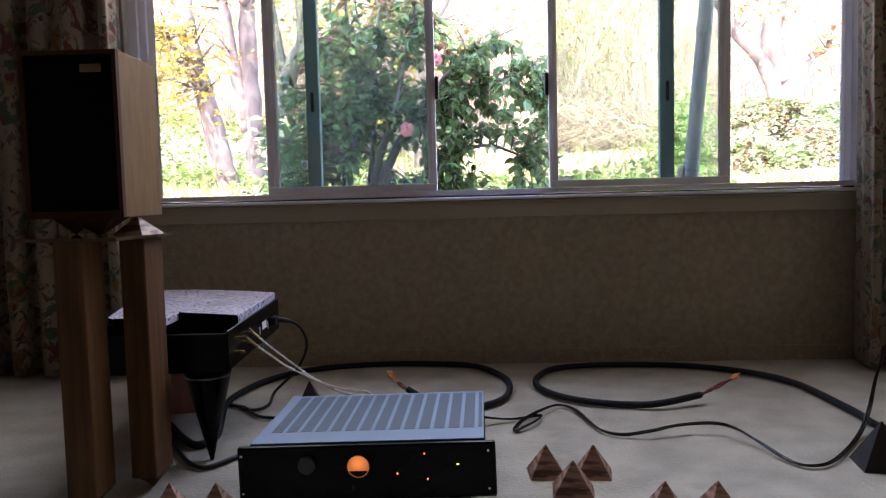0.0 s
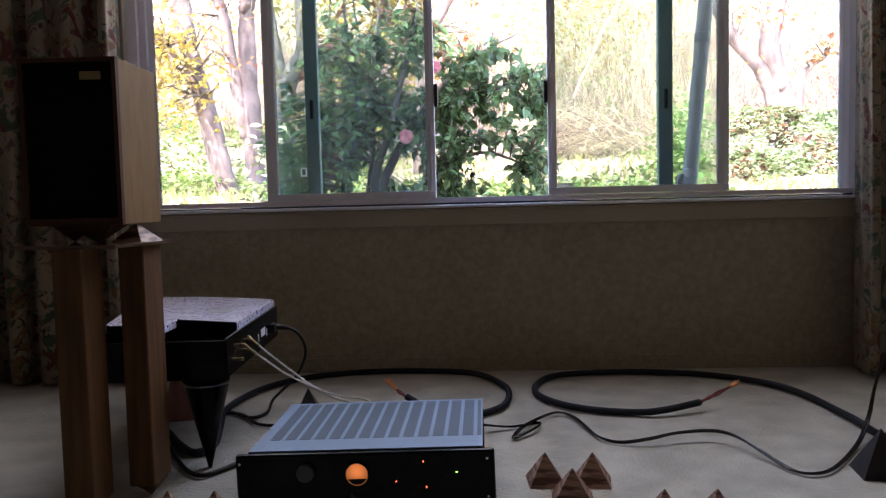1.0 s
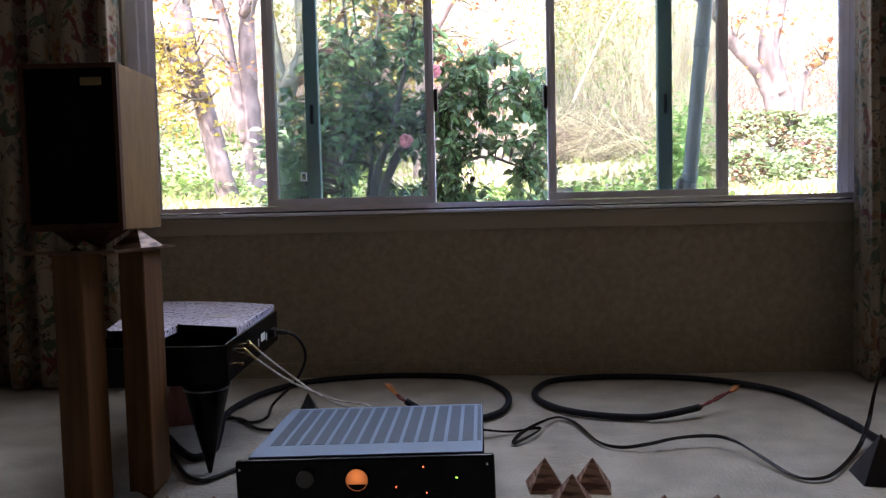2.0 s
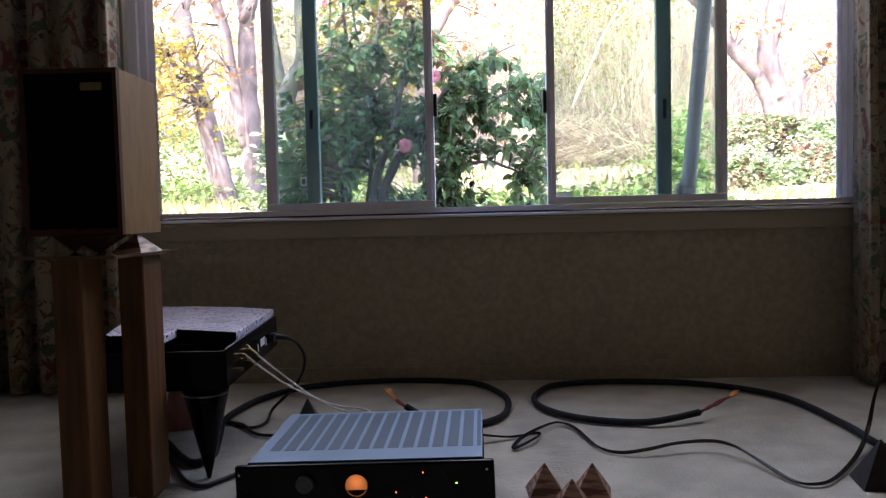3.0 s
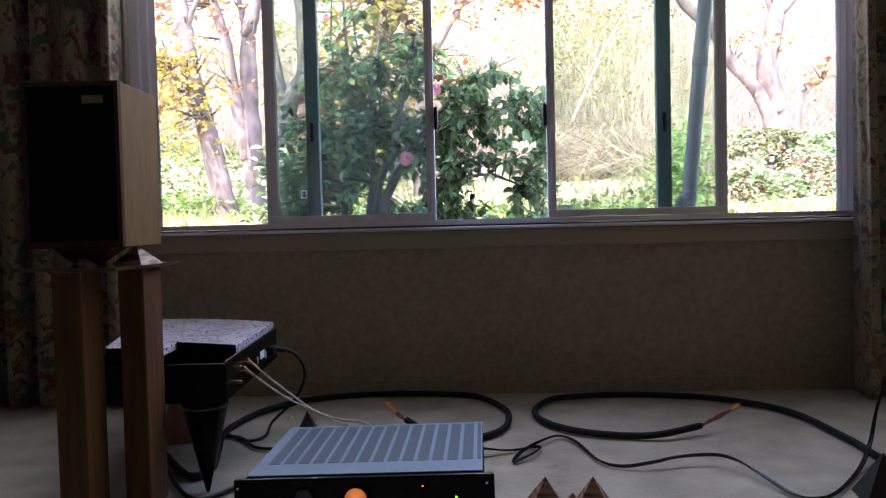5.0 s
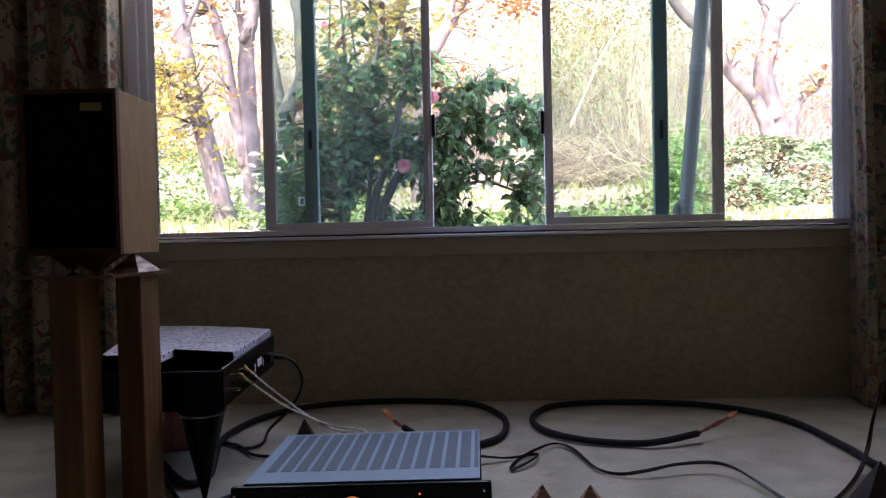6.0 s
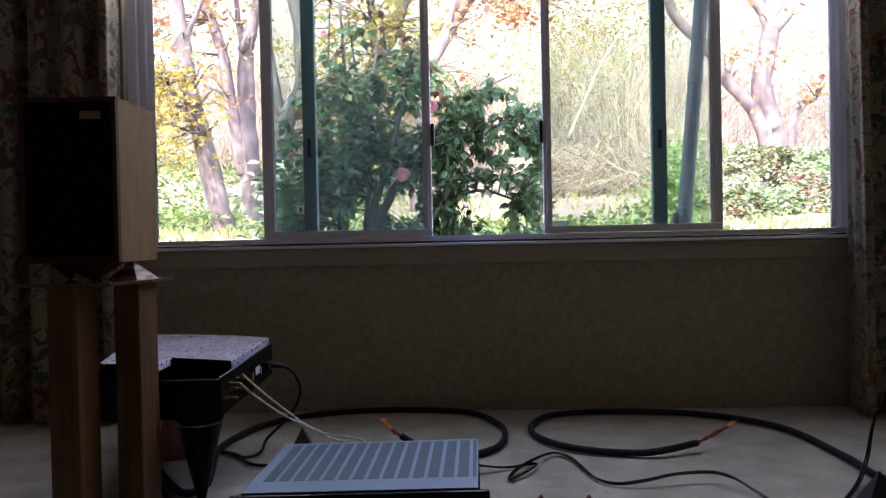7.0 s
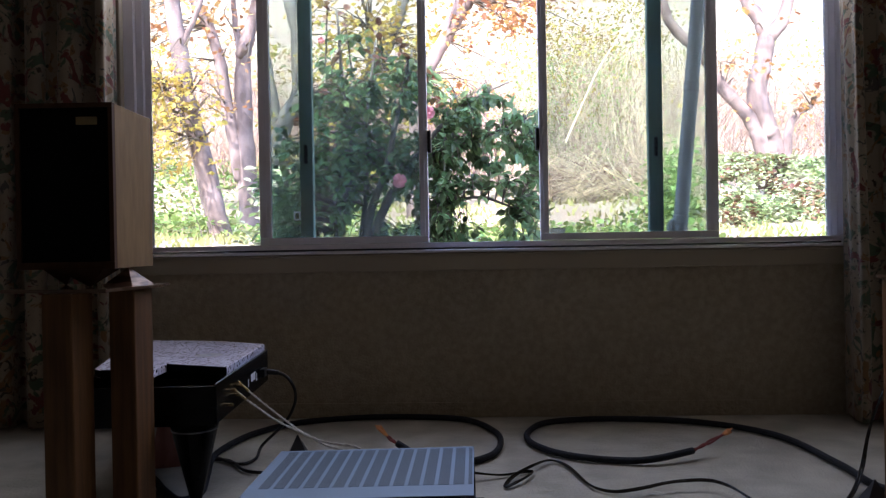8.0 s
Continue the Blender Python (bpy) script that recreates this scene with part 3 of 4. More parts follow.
# ---- integrated amplifier ----
def amplifier():
    t = thing("amplifier", "low black hi-fi amplifier with grey vented top", "amplifier", at=(-0.211, 1.262, 0.044), ry=-1.15)
    fw, fh = 0.452, 0.098
    part("front_panel", boxed(-fw / 2, fw / 2, 0, 0.012, 0, fh, bevel=0.004, segments=3), BLACK_LACQUER, t, "glossy black front panel")
    cw, z1, d0, d1 = 0.413, 0.100, 0.0125, 0.325
    part("chassis", boxed(-cw / 2, cw / 2, d0, d1, 0.004, z1 - 0.002, bevel=0.001), BLACK_MATT, t, "black steel chassis")
    top = part("top_cover", boxed(-cw / 2, cw / 2, d0 + 0.002, d1, z1 - 0.0018, z1, bevel=0.0006), AMP_TOP, t, "grey-blue enamelled top cover")
    for i in range(15):
        x = cw / 2 - 0.0100 - 0.0272 * i
        wd = min(0.0200, cw / 2 - 0.003 - x)
        part("vent", boxed(x, x + wd, d0 + 0.062, d1 - 0.012, z1 + 0.0001, z1 + 0.0005), AMP_VENT, top, "darker perforated vent strip")
    r = Matrix.Rotation(radians(90), 4, "X")

    def face(name, bm, mat, x, z, y, parent=t, label=""):
        q = part(name, bm, mat, parent, label)
        q.matrix_local = pose(x, y, z)
        return q
    k = face("knob", disc(0.0150, 0.010, 36, m=r), KNOB, -0.102, 0.066, -0.0052, label="dark brushed selector knob")
    dial = face("display", disc(0.0205, 0.006, 40, m=r), BLACK_LACQUER, -0.012, 0.062, -0.0032, label="round display with amber glow")
    ring = bmesh.new()
    bmesh.ops.create_circle(ring, segments=44, radius=0.0192, matrix=r)
    bmesh.ops.create_circle(ring, segments=44, radius=0.0182, matrix=r)
    bmesh.ops.bridge_loops(ring, edges=list(ring.edges))
    q = part("bezel", ring, ORANGE, dial, "thin lit ring")
    q.matrix_local = pose(0, -0.0037, 0)
    lit = bmesh.new()
    pts = [lit.verts.new((0.0180 * math.cos(w), 0, 0.0180 * math.sin(w))) for w in [radians(-25 + 230 * i / 32) for i in range(33)]]
    lit.faces.new(pts)
    q = part("lamp", lit, ORANGE, dial, "glowing amber upper field")
    q.matrix_local = pose(0, -0.0036, 0)
    for x, z, m in ((0.103, 0.080, RED_LED), (0.055, 0.046, RED_LED), (0.107, 0.035, RED_LED)):
        face("indicator", disc(0.0011, 0.002, 12, m=r), m, x, z, -0.0008, label="tiny red indicator light")
    face("indicator", boxed(-0.0019, 0.0019, -0.001, 0.001, -0.0009, 0.0009), GREEN_LED, 0.160, 0.060, -0.0008, label="tiny green indicator light")
    for x in (-0.218, 0.213):
        for z in (0.083, 0.016):
            face("screw", disc(0.0022, 0.002, 12, m=r), STEEL, x, z, -0.0008, label="small steel screw")
    face("button", disc(0.004, 0.003, 16, m=r), PLASTIC, -0.022, 0.022, -0.0015)
    for x in (-0.16, 0.16):
        for y in (0.05, 0.28):
            s = part("foot", disc(0.018, 0.047, 20), RUBBER, t)
            s.matrix_local = pose(x, y, -0.0205 + x * 0.02, 0, 0, 0)


amplifier()


# ---- power amplifier on cones, with a granite slab on it ----
def cone_unit():
    t = thing("power_amplifier", "black power amplifier standing on tall cone feet", "amplifier", at=(-0.540, 1.540, 0.0), rz=3.7)
    w, d, z0, z1 = 0.345, 0.50, 0.212, 0.291
    bm = boxed(-w, -0.004, 0, d, z0, z0 + 0.008, bevel=0.001)
    for a in ((-w, -w + 0.004, 0, d), (-w + 0.0045, -0.0045, d - 0.004, d)):
        box(bm, *a, z0 + 0.0085, z1 - 0.012, bevel=0.001)
    part("case", bm, BLACK_MATT, t, "black powder-coated case without its lid")
    part("front_plate", boxed(-w, -0.004, -0.007, -0.0005, z0 - 0.004, z1, bevel=0.001), BLACK_LACQUER, t, "thin black front plate")
    for x in (-w + 0.03, -0.045):
        part("rail", boxed(x, x + 0.014, 0.165, d - 0.02, z0 + 0.0085, 0.2832, bevel=0.001), BLACK_MATT, t, "inner rail under the slab")
    for x, y, rr, h in ((-0.060, 0.080, 0.018, 0.040), (-0.105, 0.090, 0.011, 0.036), (-0.145, 0.075, 0.020, 0.032)):
        c = part("capacitor", disc(rr, h, 20, m=Matrix.Translation((0, 0, h / 2))), CAPACITOR, t, "dark round capacitor inside the case")
        c.matrix_local = pose(x, y, z0 + 0.0085)
    v, f = [], []
    tube_into(v, f, [Vector((0.036 * math.cos(k * 0.2618), 0.036 * math.sin(k * 0.2618), 0)) for k in range(25)], [0.018] * 25, 10, cap=False)
    c = mesh_object("transformer", v, f, COPPER_DARK, t, True, "toroidal transformer wound with dark copper")
    c.matrix_local = pose(-0.235, 0.095, z0 + 0.027)
    rear = part("rear_panel", boxed(-0.0035, 0.0, -0.007, d, z0, z1 + 0.003, bevel=0.0012), BLACK_LACQUER, t, "black connection panel")
    # The sky's glint on the panel's top edge, built as a bright strip.
    part("edge_glint", boxed(-0.0033, -0.0002, -0.006, d - 0.001, z1 + 0.0031, z1 + 0.0052, bevel=0.0005), STEEL, rear, "bright strip for the sky's glint on the top edge")
    r = Matrix.Rotation(radians(90), 4, "Y")
    for y, z in ((0.16, 0.262), (0.135, 0.245), (0.075, 0.235), (0.10, 0.262)):
        q = part("socket", disc(0.0036, 0.012, 14, m=r), GOLD, rear, "gold-plated socket")
        q.matrix_local = pose(0.0072, y, z)
    part("mains_inlet", boxed(0.0002, 0.012, 0.40, 0.44, 0.236, 0.258, bevel=0.002), PLASTIC, rear)
    part("rating_label", boxed(0.0002, 0.0010, 0.30, 0.345, 0.243, 0.262), WHITE, rear, "white rating label")
    for k in range(2):
        part("marking", boxed(0.0002, 0.0009, 0.27 + 0.088 * k, 0.276 + 0.088 * k, 0.236, 0.255), WHITE, rear)
    for x, y in ((-0.065, 0.055), (-0.300, 0.360)):
        bm = disc(0.004, 0.196, 30, r2=0.050, m=Matrix.Translation((0, 0, 0.098)))
        c = part("cone_foot", bm, BLACK_LACQUER, t, "tall polished black cone foot", smooth=False)
        c.matrix_local = pose(x, y, 0)
        part("cap", disc(0.050, 0.0155, 30, m=Matrix.Translation((0, 0, 0.2040))), BLACK_MATT, c)
        part("ring", disc(0.0490, 0.004, 30, m=Matrix.Translation((0, 0, 0.190))), RING_STEEL, c, "dull steel ring")


cone_unit()


def granite():
    t = thing("granite_slab", "speckled white granite slab lying on the power amplifier", "stone slab", at=(-0.574, 1.703, 0.2835))
    bm = bmesh.new()
    out = [(0, 0), (-0.026, 0.405), (-0.14, 0.465), (-0.27, 0.505), (-0.40, 0.52), (-0.425, 0.45), (-0.353, 0.152), (-0.311, 0), (-0.285, -0.024), (-0.162, -0.024), (-0.165, 0.059), (-0.08, 0.030)]
    lo = [bm.verts.new((x, y, 0)) for x, y in out]
    f = bm.faces.new(lo)
    r = bmesh.ops.extrude_face_region(bm, geom=[f])
    bmesh.ops.translate(bm, verts=[g for g in r["geom"] if isinstance(g, bmesh.types.BMVert)], vec=(0, 0, 0.0195))
    bmesh.ops.recalc_face_normals(bm, faces=bm.faces)
    bmesh.ops.bevel(bm, geom=list(bm.edges), offset=0.0015, segments=1, affect="EDGES")
    # shade painted on: front edge faces turn black, as they face the dark room
    for face in bm.faces:
        if face.normal.y < -0.6 and abs(face.normal.z) < 0.9:
            face.material_index = 1
    slab = part("slab", bm, GRANITE, t)
    slab.data.materials.append(BLACK_MATT)
    q = part("stain", disc(0.035, 0.0006, 30), STAIN, t, "faint brownish ring mark")
    q.matrix_local = pose(-0.110, 0.190, 0.0199)


granite()
pyramid((-0.835, 1.985, 0.0), 0.088, 0.2115, 18, WOOD_RED, "tall reddish wooden pyramid holding up the power amplifier")


# ---- cables ----
def cable(name, points, r, mat, label, category="cable", **k):
    ob = tube(name, points, r, mat, **k)
    return tagged(ob, label, category)


def bare_end(parent, start, mid, end):
    for k in (-1, 1):
        o = Vector((0, 0.003, 0.002)) * k
        tube("red_core", [Vector(start) + o, Vector(start).lerp(Vector(mid), 0.6) - o * 0.8, Vector(mid) + o * 1.2, Vector(end) - o * 0.5], 0.0030, RED_WIRE, parent, "red inner conductor", steps=5, sides=8)
    rnd = random.Random(5)
    s, e = Vector(mid), Vector(end)
    d = (e - s).normalized()
    v, f = [], []
    for i in range(9):
        j = Vector((rnd.uniform(-1, 1), rnd.uniform(-1, 1), rnd.uniform(-0.6, 1))) * 0.007
        pts = [e - d * 0.008, e + d * 0.012 + j * 0.5, e + d * 0.028 + j]
        tube_into(v, f, pts, [0.0034, 0.0036, 0.0014], 5)
    mesh_object("strands", v, f, COPPER, parent, True, "frayed bare copper strands")


c = cable("speaker_cable", [(-0.90, 1.93, 0.010), (-0.799, 1.814, 0.010), (-0.731, 1.720, 0.010), (-0.669, 1.658, 0.010), (-0.645, 1.715, 0.010), (-0.676, 1.843, 0.010), (-0.715, 1.99, 0.010), (-0.716, 2.112, 0.010), (-0.676, 2.265, 0.010), (-0.574, 2.392, 0.010),
                            (-0.397, 2.458, 0.010), (-0.208, 2.464, 0.010), (-0.037, 2.419, 0.010), (0.051, 2.270, 0.010), (0.067, 2.135, 0.010), (0.036, 2.005, 0.010), (-0.06, 1.925, 0.010), (-0.14, 1.935, 0.018), (-0.185, 1.985, 0.032), (-0.215, 2.0, 0.046)],
          0.0090, CABLE, "thick navy speaker cable looped on the carpet")
bare_end(c, (-0.212, 1.998, 0.044), (-0.232, 2.0, 0.057), (-0.246, 2.0, 0.070))
c = cable("speaker_cable", [(0.566, 1.990, 0.024), (0.469, 1.951, 0.016), (0.395, 1.950, 0.010), (0.282, 1.976, 0.011), (0.199, 2.041, 0.011), (0.149, 2.145, 0.011), (0.158, 2.263, 0.011), (0.233, 2.375, 0.011),
                            (0.436, 2.411, 0.011), (0.688, 2.358, 0.011), (0.862, 2.190, 0.011), (0.904, 1.901, 0.011), (0.908, 1.729, 0.011), (0.99, 1.64, 0.011)],
          0.0090, CABLE, "thick navy speaker cable looped beneath the window")
bare_end(c, (0.566, 1.990, 0.024), (0.622, 2.030, 0.036), (0.672, 2.065, 0.048))


def twin_cord(points, label):
    t = thing("power_cable", label, "cable")
    pts = spline(points, 8)
    for s in (-1, 1):
        v, f = [], []
        q = []
        for i, p in enumerate(pts):
            d = (pts[min(i + 1, len(pts) - 1)] - pts[max(i - 1, 0)]).normalized()
            a = i * 0.10
            side = d.cross(Vector((0, 0, 1))).normalized()
            q.append(p + (side * math.cos(a) + Vector((0, 0, 0.5)) * abs(math.sin(a))) * (0.0027 * s))
        tube_into(v, f, q, [0.0027] * len(q), 8)
        mesh_object("strand", v, f, CORD, t)


twin_cord([(-0.017, 1.823, 0.02), (0.060, 1.849, 0.006), (0.133, 1.878, 0.006), (0.118, 1.819, 0.010), (0.066, 1.759, 0.006), (0.087, 1.825, 0.010), (0.142, 1.905, 0.013), (0.192, 1.965, 0.008), (0.230, 1.917, 0.006), (0.264, 1.768, 0.006),
           (0.309, 1.722, 0.006), (0.374, 1.720, 0.014), (0.443, 1.740, 0.021), (0.524, 1.748, 0.023), (0.563, 1.710, 0.023), (0.588, 1.640, 0.017), (0.620, 1.547, 0.006), (0.654, 1.516, 0.006), (0.714, 1.550, 0.006), (0.827, 1.690, 0.008),
           (0.895, 1.780, 0.04), (0.920, 1.800, 0.111), (0.942, 1.800, 0.178), (0.982, 1.800, 0.258), (1.05, 1.78, 0.36)], "brown-black twin mains cord snaking over the carpet")
cable("power_cable", [(-0.576, 1.975, 0.247), (-0.52, 1.995, 0.235), (-0.492, 2.0, 0.200), (-0.494, 2.02, 0.153), (-0.531, 2.05, 0.091), (-0.60, 2.07, 0.025), (-0.600, 2.00, 0.006), (-0.630, 1.951, 0.006), (-0.70, 2.005, 0.006), (-0.724, 2.015, 0.006)],
      0.0042, PLASTIC, "thin black mains cord hanging from the power amplifier")
tagged(tube("power_plug", [(-0.577, 1.965, 0.247), (-0.555, 1.975, 0.246), (-0.528, 1.985, 0.241)], 0.010, PLASTIC, r_end=0.006), "black moulded plug in the power amplifier", "plug")
cable("power_cable", [(-0.75, 2.00, 0.006), (-0.667, 1.985, 0.006), (-0.601, 1.899, 0.006), (-0.543, 1.877, 0.006), (-0.44, 1.88, 0.006)], 0.0042, PLASTIC, "thin black cord lying on the carpet")
cable("power_cable", [(-0.80, 1.80, 0.006), (-0.757, 1.724, 0.006), (-0.695, 1.624, 0.006), (-0.644, 1.552, 0.006), (-0.603, 1.524, 0.006), (-0.576, 1.551, 0.006), (-0.53, 1.63, 0.006), (-0.46, 1.70, 0.006)], 0.0050, PLASTIC, "black cord curving round a cone foot")


def interconnect(points, label):
    t = thing("interconnect_cable", label, "cable", group="white interconnects")
    pts = spline(points, 14)
    for s in (0.0, math.pi):
        v, f, q = [], [], []
        for i, p in enumerate(pts):
            a = i * 0.75 + s
            q.append(p + Vector((0.25 * math.cos(a), 0.8 * math.cos(a), math.sin(a))) * 0.0014)
        tube_into(v, f, q, [0.0016] * len(q), 7)
        mesh_object("strand", v, f, WHITE_CORD, t)
    d = (pts[3] - pts[0]).normalized()
    tube("plug", [pts[0] - d * 0.030 + Vector((0, 0, 0.002)), pts[0] - d * 0.012, pts[0] + d * 0.004], 0.0032, GOLD, t, "gold plug", steps=4)


interconnect([(-0.532, 1.722, 0.246), (-0.507, 1.730, 0.221), (-0.457, 1.740, 0.177), (-0.404, 1.740, 0.139), (-0.342, 1.700, 0.128), (-0.267, 1.650, 0.131), (-0.24, 1.60, 0.12)], "white twisted interconnect between the amplifiers")
interconnect([(-0.525, 1.680, 0.235), (-0.499, 1.700, 0.207), (-0.465, 1.720, 0.175), (-0.408, 1.735, 0.141), (-0.345, 1.705, 0.120), (-0.28, 1.645, 0.119), (-0.26, 1.60, 0.11)], "white twisted interconnect between the amplifiers")


# ---- garden: leaves, trees and shrubs ----
LEAF_OVAL = ([(0, 0, 0), (0.30, 0.27, 0.06), (0.66, 0.25, 0.03), (1, 0, -0.12), (0.66, -0.25, 0.03), (0.30, -0.27, 0.06), (0.5, 0, -0.02)],
             [(0, 6, 1), (1, 6, 2), (2, 6, 3), (3, 6, 4), (4, 6, 5), (5, 6, 0)])
LEAF_LOBED = ([(0, 0, 0), (0.10, 0.42, 0.02), (0.40, 0.22, 0), (0.62, 0.55, -0.06), (0.66, 0.18, 0), (1.05, 0, -0.1), (0.66, -0.18, 0), (0.62, -0.55, -0.06), (0.40, -0.22, 0), (0.10, -0.42, 0.02), (0.35, 0, 0.03)],
              [(0, 10, 1), (1, 10, 2), (2, 10, 3), (3, 10, 4), (4, 10, 5), (5, 10, 6), (6, 10, 7), (7, 10, 8), (8, 10, 9), (9, 10, 0)])
LEAF_ROUND = ([(0, 0, 0), (0.2, 0.42, 0.05), (0.75, 0.40, 0.0), (1, 0, -0.06), (0.75, -0.40, 0.0), (0.2, -0.42, 0.05)],
              [(0, 2, 1), (0, 3, 2), (0, 4, 3), (0, 5, 4)])


def leaves_into(v, f, shape, places, rnd):
    """places: (point, way, size); each leaf points along way and faces up, with some twist."""
    pts, tri = shape
    for p, way, size in places:
        d = Vector(way).normalized()
        up = Vector((rnd.uniform(-0.6, 0.6), rnd.uniform(-0.6, 0.6), 1.0))
        a = d.cross(up)
        a = a.normalized() if a.length > 1e-4 else d.orthogonal().normalized()
        n = a.cross(d)
        s = len(v)
        for x, y, z in pts:
            v.append(tuple(Vector(p) + (d * x - a * y + n * z) * size))
        f.extend(tuple(s + i for i in t) for t in tri)


def spray(rnd, centre, n, spread, size, droop=-0.3):
    """A clump of n leaves round centre."""
    out = []
    for _ in range(n):
        w = Vector((rnd.gauss(0, 1), rnd.gauss(0, 1), rnd.gauss(0, 0.7) + droop))
        off = Vector((rnd.gauss(0, 1), rnd.gauss(0, 1), rnd.gauss(0, 0.8))) * spread
        out.append((Vector(centre) + off, w if w.length > 0.1 else Vector((1, 0, 0)), size * rnd.uniform(0.65, 1.25)))
    return out


def limb_into(v, f, pts, r0, r1, rnd, wobble=0.02, sides=10, steps=6):
    q = spline(pts, steps)
    q = [p + Vector((rnd.uniform(-1, 1), rnd.uniform(-1, 1), 0)) * wobble * 0.3 for p in q]
    k = len(q) - 1
    tube_into(v, f, q, [(r0 + (r1 - r0) * i / k) * (1 + 0.045 * math.sin(i * 0.8 + r0 * 90) + 0.02 * math.sin(i * 2.3)) for i in range(k + 1)], sides)


def tree(label, trunk, r0, r1, limbs, sprays, shape, leaf_mat, bark, seed, twigs=True, leaf_label=""):
    rnd = random.Random(seed)
    base = trunk[0]
    t = thing("tree", label, "tree", group="garden trees")
    v, f = [], []
    g = ground_z(base[0], base[1])
    limb_into(v, f, [(base[0], base[1], g - 0.1)] + list(trunk), r0, r1, rnd)
    mesh_object("trunk", v, f, bark, t)
    for pts, a, b in limbs:
        v, f = [], []
        limb_into(v, f, pts, a, b, rnd, sides=8)
        mesh_object("limb", v, f, bark, t)
    v, f, tv, tf = [], [], [], []
    anchors = [Vector(p) for p in trunk[2:]] + [Vector(p) for pts, _, _ in limbs for p in pts]
    for centre, radius, clumps, per, size in sprays:
        for _ in range(clumps):
            c = Vector(centre) + Vector((rnd.gauss(0, radius[0]), rnd.gauss(0, radius[1]), rnd.gauss(0, radius[2])))
            leaves_into(v, f, shape, spray(rnd, c, per, size * 1.1, size), rnd)
            if twigs and rnd.random() < 0.5:
                a = min(anchors, key=lambda q: (q - c).length)
                mid = a.lerp(c, 0.5) + Vector((rnd.uniform(-0.1, 0.1), 0, rnd.uniform(0, 0.15)))
                tube_into(tv, tf, spline([a, mid, c], 3), [0.012, 0.010, 0.008, 0.006, 0.005, 0.004, 0.003], 4)
    if v:
        mesh_object("crown", v, f, leaf_mat, t, False, leaf_label)
    if tv:
        tagged(mesh_object("twigwork", tv, tf, TWIG, t), kind="stuff")


# two leaning trunks with yellow maple leaves on the lit side of the garden
tree("slim leaning maple with pinkish bark and yellow leaves", [(-2.20, 6.5, 0.60), (-2.29, 6.5, 1.02), (-2.407, 6.5, 1.52), (-2.50, 6.5, 1.87), (-2.56, 6.5, 2.37), (-2.62, 6.5, 2.80), (-2.72, 6.5, 3.6), (-2.80, 6.5, 4.4)],
     0.105, 0.055, [([(-2.47, 6.5, 1.75), (-2.66, 6.4, 1.95), (-2.80, 6.35, 2.3)], 0.035, 0.012), ([(-2.55, 6.5, 2.3), (-2.35, 6.45, 2.7), (-2.15, 6.4, 3.2)], 0.03, 0.01)],
     [((-2.55, 6.30, 1.76), (0.16, 0.13, 0.20), 88, 7, 0.056), ((-2.50, 6.3, 1.45), (0.10, 0.1, 0.12), 16, 6, 0.066), ((-2.72, 6.35, 2.0), (0.10, 0.12, 0.13), 16, 6, 0.062)],
     LEAF_LOBED, LEAF_YELLOW, BARK_PINK, 11, leaf_label="sparse yellow autumn leaves")
tree("old knotty maple with orange leaves", [(-2.24, 7.5, 0.62), (-2.285, 7.5, 1.37), (-2.298, 7.5, 1.94), (-2.299, 7.5, 2.453), (-2.236, 7.5, 2.736), (-2.13, 7.5, 3.1), (-2.05, 7.5, 3.8)],
     0.115, 0.05, [([(-2.33, 7.48, 1.25), (-2.39, 7.46, 1.65), (-2.453, 7.45, 2.0), (-2.519, 7.45, 2.459), (-2.628, 7.45, 2.804), (-2.779, 7.45, 3.094)], 0.075, 0.05), ([(-2.29, 7.5, 2.45), (-2.36, 7.5, 2.75), (-2.40, 7.5, 3.3)], 0.04, 0.025),
                   ([(-2.32, 7.42, 2.5), (-2.22, 7.36, 2.58)], 0.05, 0.045)],
     [((-2.9, 7.3, 2.9), (0.35, 0.2, 0.25), 60, 7, 0.066), ((-2.55, 7.2, 2.35), (0.2, 0.15, 0.12), 12, 6, 0.062), ((-2.4, 7.2, 1.75), (0.18, 0.1, 0.2), 7, 5, 0.058), ((-2.35, 7.2, 3.1), (0.3, 0.2, 0.2), 30, 6, 0.062)],
     LEAF_LOBED, LEAF_ORANGE, BARK_PINK, 12, leaf_label="sparse orange autumn leaves")
tree("grey forked maple behind the camellia", [(-2.25, 8.5, 0.70), (-2.19, 8.5, 1.79), (-2.08, 8.5, 2.1), (-1.96, 8.5, 2.35), (-1.975, 8.5, 3.0), (-2.07, 8.5, 3.5), (-2.1, 8.5, 4.4)],
     0.13, 0.06, [([(-2.18, 8.5, 1.8), (-2.30, 8.5, 2.5), (-2.4, 8.5, 3.3), (-2.5, 8.5, 4.4)], 0.07, 0.04)],
     [((-1.75, 8.3, 2.2), (0.35, 0.3, 0.45), 60, 7, 0.070), ((-1.9, 8.3, 1.4), (0.25, 0.3, 0.3), 24, 6, 0.066)], LEAF_LOBED, LEAF_YELLOW, BARK_GREY, 13, leaf_label="yellow autumn leaves")
